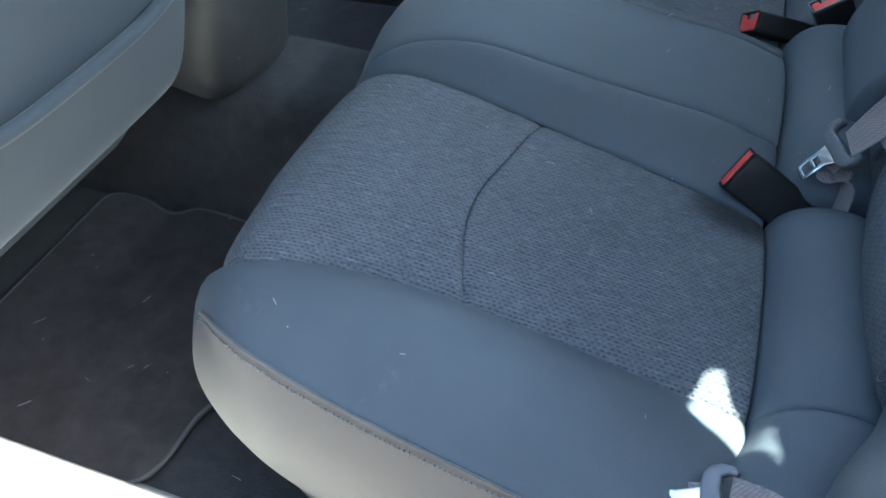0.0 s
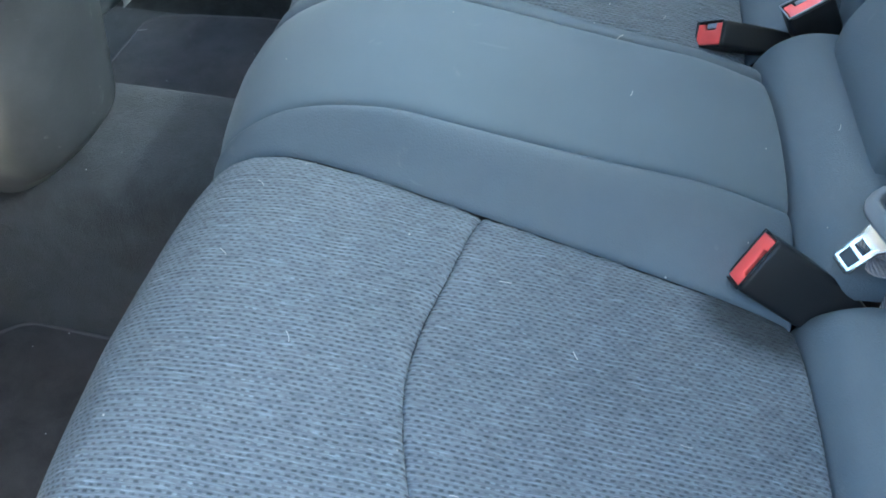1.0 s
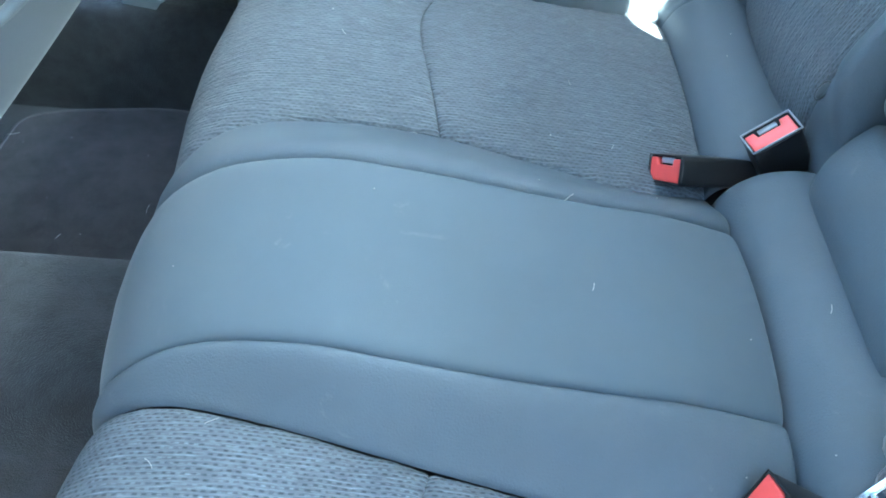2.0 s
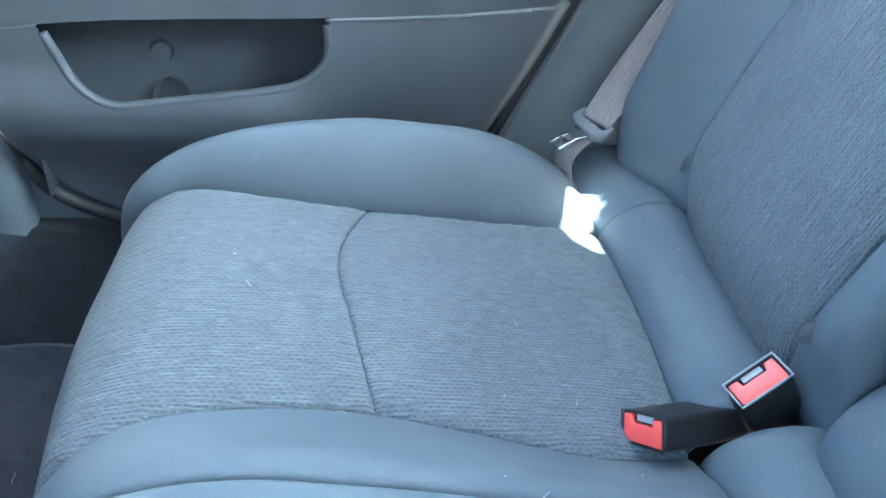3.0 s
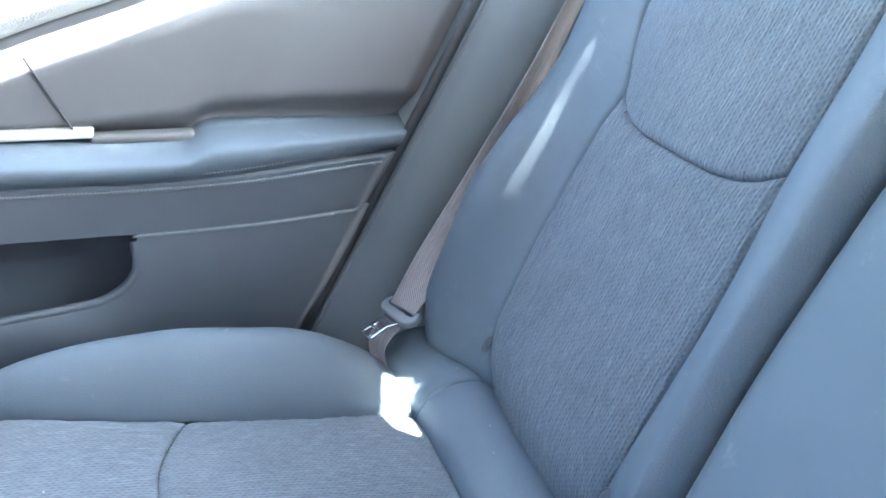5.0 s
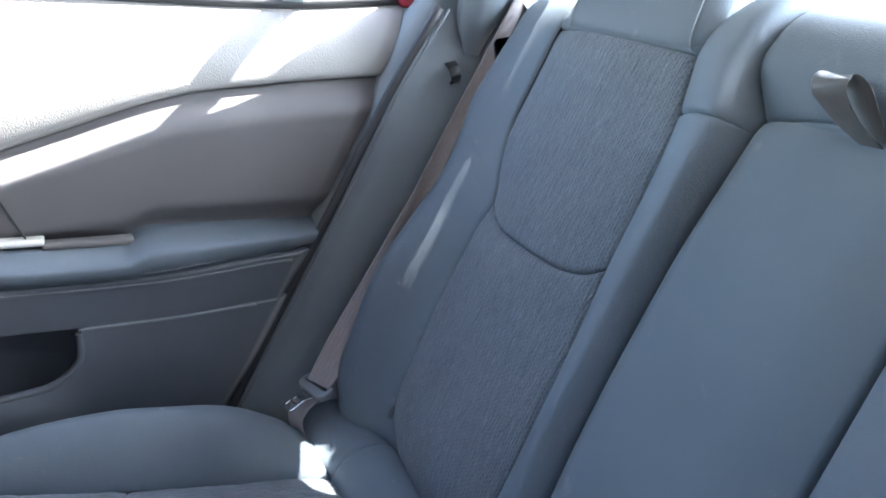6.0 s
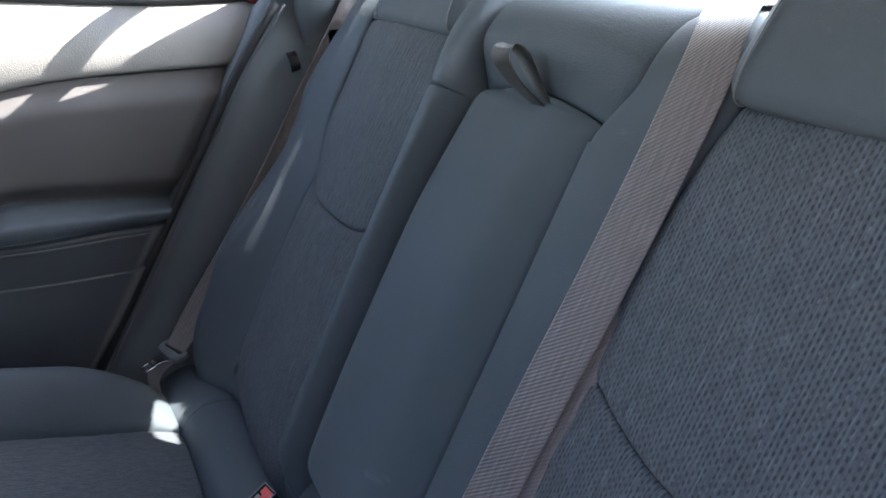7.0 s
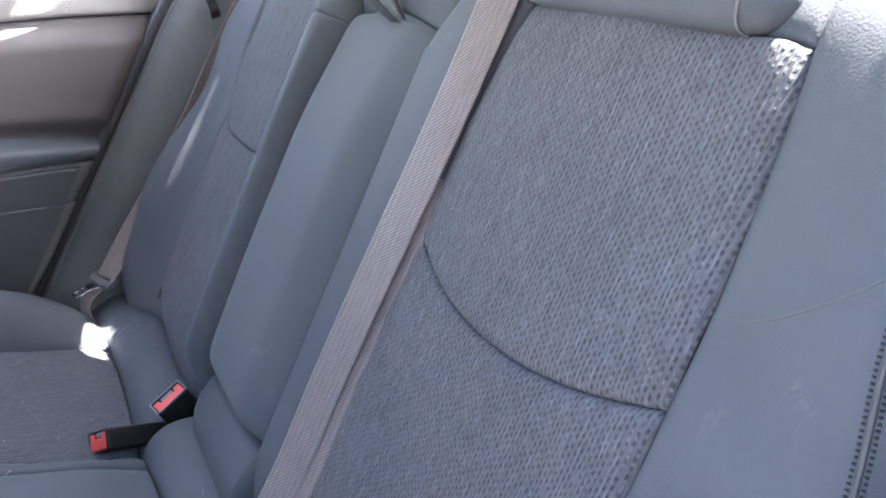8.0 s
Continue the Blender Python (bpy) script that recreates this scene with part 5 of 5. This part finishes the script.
# ---------- far rear pillar trim, both sides ----------
for side in (1, -1):
    def pillar_y(z):
        return 0.700 - 0.012 * smooth(0.4, 0.6, z) + 0.012 * smooth(0.75, 0.95, z) - 0.30 * max(0, z - 1.0)

    def trim_pt(v, u, side=side):
        z = 0.20 + 1.10 * v
        x0 = X_REAR(min(z, 1.0)) + 0.004 + 0.45 * max(0.0, z - 1.0) + (0.075 if side < 0 else 0.0)
        if u <= 0.026:
            return (x0 - 0.004 * (0.025 - u) / 0.025, side * (pillar_y(z) + 0.13 * (0.025 - u) / 0.025 * smooth(1.05, 0.98, z)), z)
        x = x0 + (0.66 - x0) * u
        return (x, side * (pillar_y(z) + 0.012 * smooth(0.12, 0.0, u)), z)
    tr = grid_part("pillar_rear", trim_pt, even(60), even(40), TRIM, uv=lambda v, u, p: (p[0], p[2]))
    tagged(tr, "grey plastic rear pillar and wheel-arch trim", "pillar", kind="structure")
    body = grid_part("body_side_rear", lambda v, u, side=side: (side_edge(0.12 + 1.2 * v) + 0.9 * u, side * (0.83 - 0.52 * max(0, 0.12 + 1.2 * v - 1.0)), 0.12 + (1.2 - 0.36 * smooth(0.1, 0.55, u)) * v), even(24), even(16), GREY_PLASTIC)
    tagged(body, "grey body side behind the door", "body side", kind="structure")
    up = thing("pillar_trim_cap", "smooth grey upper pillar cover with a belt slot", "pillar cover", (0.25, side * 0.69, 0.93))
    def cap_pt(v, u, side=side):
        z = 0.935 + 0.33 * v
        w = 0.055 * min(1, 0.22 + 2.6 * v)
        a = math.pi * u
        return (0.245 + 0.30 * max(0, z - 0.98) + w * -math.cos(a), side * (0.695 - 0.36 * max(0, z - 1.0) - 0.035 * math.sin(a) * smooth(0, 0.25, v + 0.02)), z)
    grid_part("cover", cap_pt, even(26), even(24), TRIM, up, "glossy grey plastic cover", uv=lambda v, u, p: (p[0], p[2]))
    tube("joint", [Vector(cap_pt(0.30, u)) + Vector((-0.0004, -side * 0.0004, 0)) for u in even(24, 0.06, 0.94)], 0.0011, RUBBER, up, "dark joint across the cover")
    part("belt_slot", block((0.045, 0.006, 0.012), 0.0025, 3, pose(0.315, side * 0.575, 1.20, side * 20, 0, 0)), BLACK, up, "black belt slot")
    clip = thing("belt_clip", "small black belt clip on the pillar trim", "clip", (0.215, side * 0.684, 0.905))
    ribbon("loop", [(0.207, side * 0.690, 0.922), (0.207, side * 0.676, 0.917), (0.210, side * 0.668, 0.905), (0.214, side * 0.676, 0.895), (0.219, side * 0.690, 0.894)], [(0.9, 0, 0.35)] * 5, 0.017, 0.002, BLACK, clip)

# rear window
rw = thing("window_rear", "sloping clear rear window", "window", (0.9, 0, 1.0), kind="structure")
rear_pane = grid_part("pane", lambda u, v: (0.44 - 0.30 * (1.24 * v - 0.62) ** 2 * (1 - u) + 0.62 * u, (-0.62 + 1.24 * v), 1.325 - 0.10 * (1.24 * v - 0.62) ** 2 - 0.31 * u), even(8), even(12), GLASS, rw)
rear_pane.visible_shadow = False
part("brake_light", block((0.05, 0.22, 0.035), 0.008, 3, pose(0.80, 0.13, 1.02, 0, 0, 4)), GREY_PLASTIC, rw, "grey third brake light housing")

# ---------- front seats and console ----------
def front_seat(y, x, z0, label):
    fs = thing("front_seat", label, "car seat", (x - 0.25, y, 0.0), group="front seats")

    def shell_pt(v, u):
        z = z0 + (1.02 - z0) * v
        half = (0.245 - 0.02 * smooth(0.5, 1.0, v)) * (1 - 0.28 * math.exp(-v / 0.045))
        a = 2 * math.pi * u
        c, s = math.cos(a), math.sin(a)
        p = 0.38
        px = (abs(c) ** p) * (1 if c > 0 else -1)
        py = (abs(s) ** p) * (1 if s > 0 else -1)
        thick = 0.085 * (1 - 0.45 * smooth(0.6, 1.0, v)) * (1 - 0.5 * math.exp(-v / 0.03))
        xc = x - 0.085 + 0.24 * (z - 0.35)
        g = 0.0
        return (xc + px * thick + g, y + py * half, z)
    grid_part("back_shell", shell_pt, [*dense(40)], even(72), FRONT_CLOTH, fs, "grey cloth seat back shell", uv=lambda v, u, p: (p[1], p[2]))
    cap_v = [shell_pt(0.0, u) for u in even(72)[:-1]]
    mesh_part("back_foot", cap_v + [(x - 0.085 + 0.24 * (z0 - 0.35), y, z0 - 0.004)], [(i, (i + 1) % 72, 72) for i in range(72)], FRONT_CLOTH, fs)
    cap_t = [shell_pt(1.0, u) for u in even(72)[:-1]]
    mesh_part("back_top", cap_t + [(x - 0.085 + 0.24 * 0.67, y, 1.035)], [(i, (i + 1) % 72, 72) for i in range(72)], FRONT_CLOTH, fs)

    # map pocket on the rear of the seat back, sagging open at its upper hem
    def pocket_pt(v, u):
        t = 2 * u - 1
        z_low = z0 + 0.012
        hem = z0 + 0.165 + 0.03 * t ** 4
        z = z_low + (hem - z_low) * v
        xs = x - 0.085 + 0.24 * (z - 0.35) + 0.085
        return (xs - 0.022 * math.exp(-v / 0.08) + 0.003 + 0.012 * v * (1 - t * t) ** 0.6, y + t * (0.205 - 0.05 * math.exp(-v / 0.12)), z)
    grid_part("map_pocket", pocket_pt, even(30), even(40), FRONT_CLOTH, fs, "sagging cloth map pocket", uv=lambda v, u, p: (p[1], p[2]))
    tube("pocket_hem", [pocket_pt(1.0, u) for u in even(40)], 0.008, FRONT_CLOTH, fs, "rolled pocket hem")
    part("seat_cushion", block((0.50, 0.48, 0.16), 0.05, 4, pose(x - 0.36, y, 0.30, 0, 6)), CLOTH, fs, "grey cloth front seat cushion")
    for k in (-1, 1):
        part("seat_rail", block((0.40, 0.035, 0.05), 0.008, 2, pose(x - 0.56, y + k * 0.18, 0.03)), BLACK, fs, "black metal seat rail")
        part("rail_leg", block((0.05, 0.03, 0.20), 0.008, 2, pose(x - 0.42, y + k * 0.18, 0.14)), BLACK, fs, "black metal seat leg")
        part("rail_leg", block((0.05, 0.03, 0.20), 0.008, 2, pose(x - 0.64, y + k * 0.18, 0.14)), BLACK, fs, "black metal seat leg")
    return fs


front_seat(-0.41, -0.735, 0.318, "grey cloth front seat seen from behind with a sagging map pocket")
front_seat(0.44, -0.785, 0.225, "grey cloth front seat seen from behind beside the open front door")

console = thing("centre_console", "dark glossy plastic centre console with a rounded rear end", "console", (-1.0, 0.0, 0.22))


def console_pt(v, u):
    z = 0.238 + 0.41 * v
    a = -math.pi / 2 + math.pi * u
    half = 0.118 - 0.012 * v
    c, s = math.cos(a), math.sin(a)
    return (-0.86 + 0.135 * (abs(c) ** 0.55) + 0.05 * v - 0.02 * smooth(0.06, 0.0, v), -0.005 + half * (abs(s) ** 0.75) * (1 if s > 0 else -1), z + 0.028 * (1 - smooth(0.0, 0.25, u)))


grid_part("rear_end", console_pt, even(40), even(48), CONSOLE, console, "rounded satin plastic rear end", uv=lambda v, u, p: (p[1], p[2]))
part("box", block((0.62, 0.20, 0.42), 0.03, 3, pose(-1.16, -0.005, 0.44)), BLACK, console, "dark console box")
part("lid", block((0.36, 0.20, 0.05), 0.02, 3, pose(-1.0, -0.005, 0.665)), LEATHER, console, "padded console lid")

# ---------- floor mats ----------
def round_outline(pts, r, n=6):
    out = []
    m = len(pts)
    for i in range(m):
        a, b, c = Vector(pts[i - 1]), Vector(pts[i]), Vector(pts[(i + 1) % m])
        k = min(r, (a - b).length * 0.45, (c - b).length * 0.45)
        p, q = b + (a - b).normalized() * k, b + (c - b).normalized() * k
        for j in range(n + 1):
            t = j / n
            out.append(tuple((1 - t) ** 2 * p + 2 * t * (1 - t) * b + t * t * q))
    return out


def floor_mat(outline, z, label):
    fm = thing("floor_mat", label, "floor mat", (-0.8, outline[0][1], z), group="rear floor mats")
    ol = round_outline(outline, 0.07)
    part("carpet_top", prism(ol, z, z + 0.012, 0.004), MAT, fm, "dark matted pile")
    tube("binding", [(x, y, z + 0.0095) for x, y in ol], 0.0034, BINDING, fm, "sewn grey edge binding", closed=True)
    return fm


floor_mat([(-0.62, -0.46), (-0.625, -0.60), (-0.86, -0.62), (-0.875, -0.555), (-0.94, -0.545), (-1.0, -0.53), (-1.0, -0.135), (-0.93, -0.13), (-0.87, -0.155), (-0.835, -0.118), (-0.62, -0.13), (-0.57, -0.22), (-0.57, -0.40)], 0.006, "worn dark floor mat with a bound edge in the rear footwell")
floor_mat([(-0.60, 0.22), (-0.57, 0.60), (-0.72, 0.655), (-0.92, 0.625), (-0.98, 0.60), (-0.99, 0.22)], 0.006, "dark floor mat with a bound edge beside the closed door")

# ---------- stray lint and crumbs ----------
from mathutils.bvhtree import BVHTree


def catch(root_names):
    """Upper surface of the named things, for small stuff that lies on them."""
    trees = []
    for ob in bpy.data.objects:
        if ob.type != "MESH":
            continue
        top = ob
        while top.parent:
            top = top.parent
        if top.name.split(".")[0] in root_names:
            m = world_of(ob)
            trees.append(BVHTree.FromPolygons([m @ v.co for v in ob.data.vertices], [tuple(p.vertices) for p in ob.data.polygons]))

    def drop(x, y):
        best = None
        for tr in trees:
            at, nrm, _, _ = tr.ray_cast(Vector((x, y, 0.62)), Vector((0, 0, -1)))
            if at is not None and (best is None or at.z > best.z):
                best = at
        return best
    return drop


def lint(name, label, count, box, surfaces, seed, reach, mat):
    rng = random.Random(seed)
    drop = catch(surfaces)
    verts, faces = [], []
    for i in range(count):
        x, y = rng.uniform(*box[0]), rng.uniform(*box[1])
        crumb = rng.random() < 0.6
        ln = rng.uniform(0.0006, 0.0018) if crumb else rng.uniform(0.004, reach)
        an, bend = rng.uniform(0, 6.28), rng.uniform(-0.7, 0.7)
        pts = []
        for k in range(5):
            p = drop(x, y)
            if p is None:
                break
            pts.append(p + Vector((0, 0, 0.0007)))
            x, y = x + math.cos(an) * ln / 4, y + math.sin(an) * ln / 4
            an += bend / 4
        if len(pts) < 5 or max(p.z for p in pts) - min(p.z for p in pts) > ln:
            continue
        v, f = tube_mesh(pts, rng.uniform(0.0004, 0.0008) if crumb else rng.uniform(0.00022, 0.0004), 4)
        faces += [tuple(j + len(verts) for j in q) for q in f]
        verts += v
    return tagged(mesh_part(name, verts, faces, mat), label, "lint", kind="stuff")


LINT = surface("pale_lint", (0.36, 0.35, 0.34), 0.9, 300, 0.1)
lint("seat_lint", "pale hairs and crumbs strewn over the cushion", 44, ((-0.50, 0.08), (-0.62, 0.62)), ("rear_seat_cushion",), 5, 0.011, LINT)
lint("floor_lint", "pale hairs and crumbs on the floor mats and carpet", 70, ((-0.98, -0.54), (-0.58, 0.60)), ("floor_mat", "floor_tunnel", "floor"), 8, 0.020, LINT)
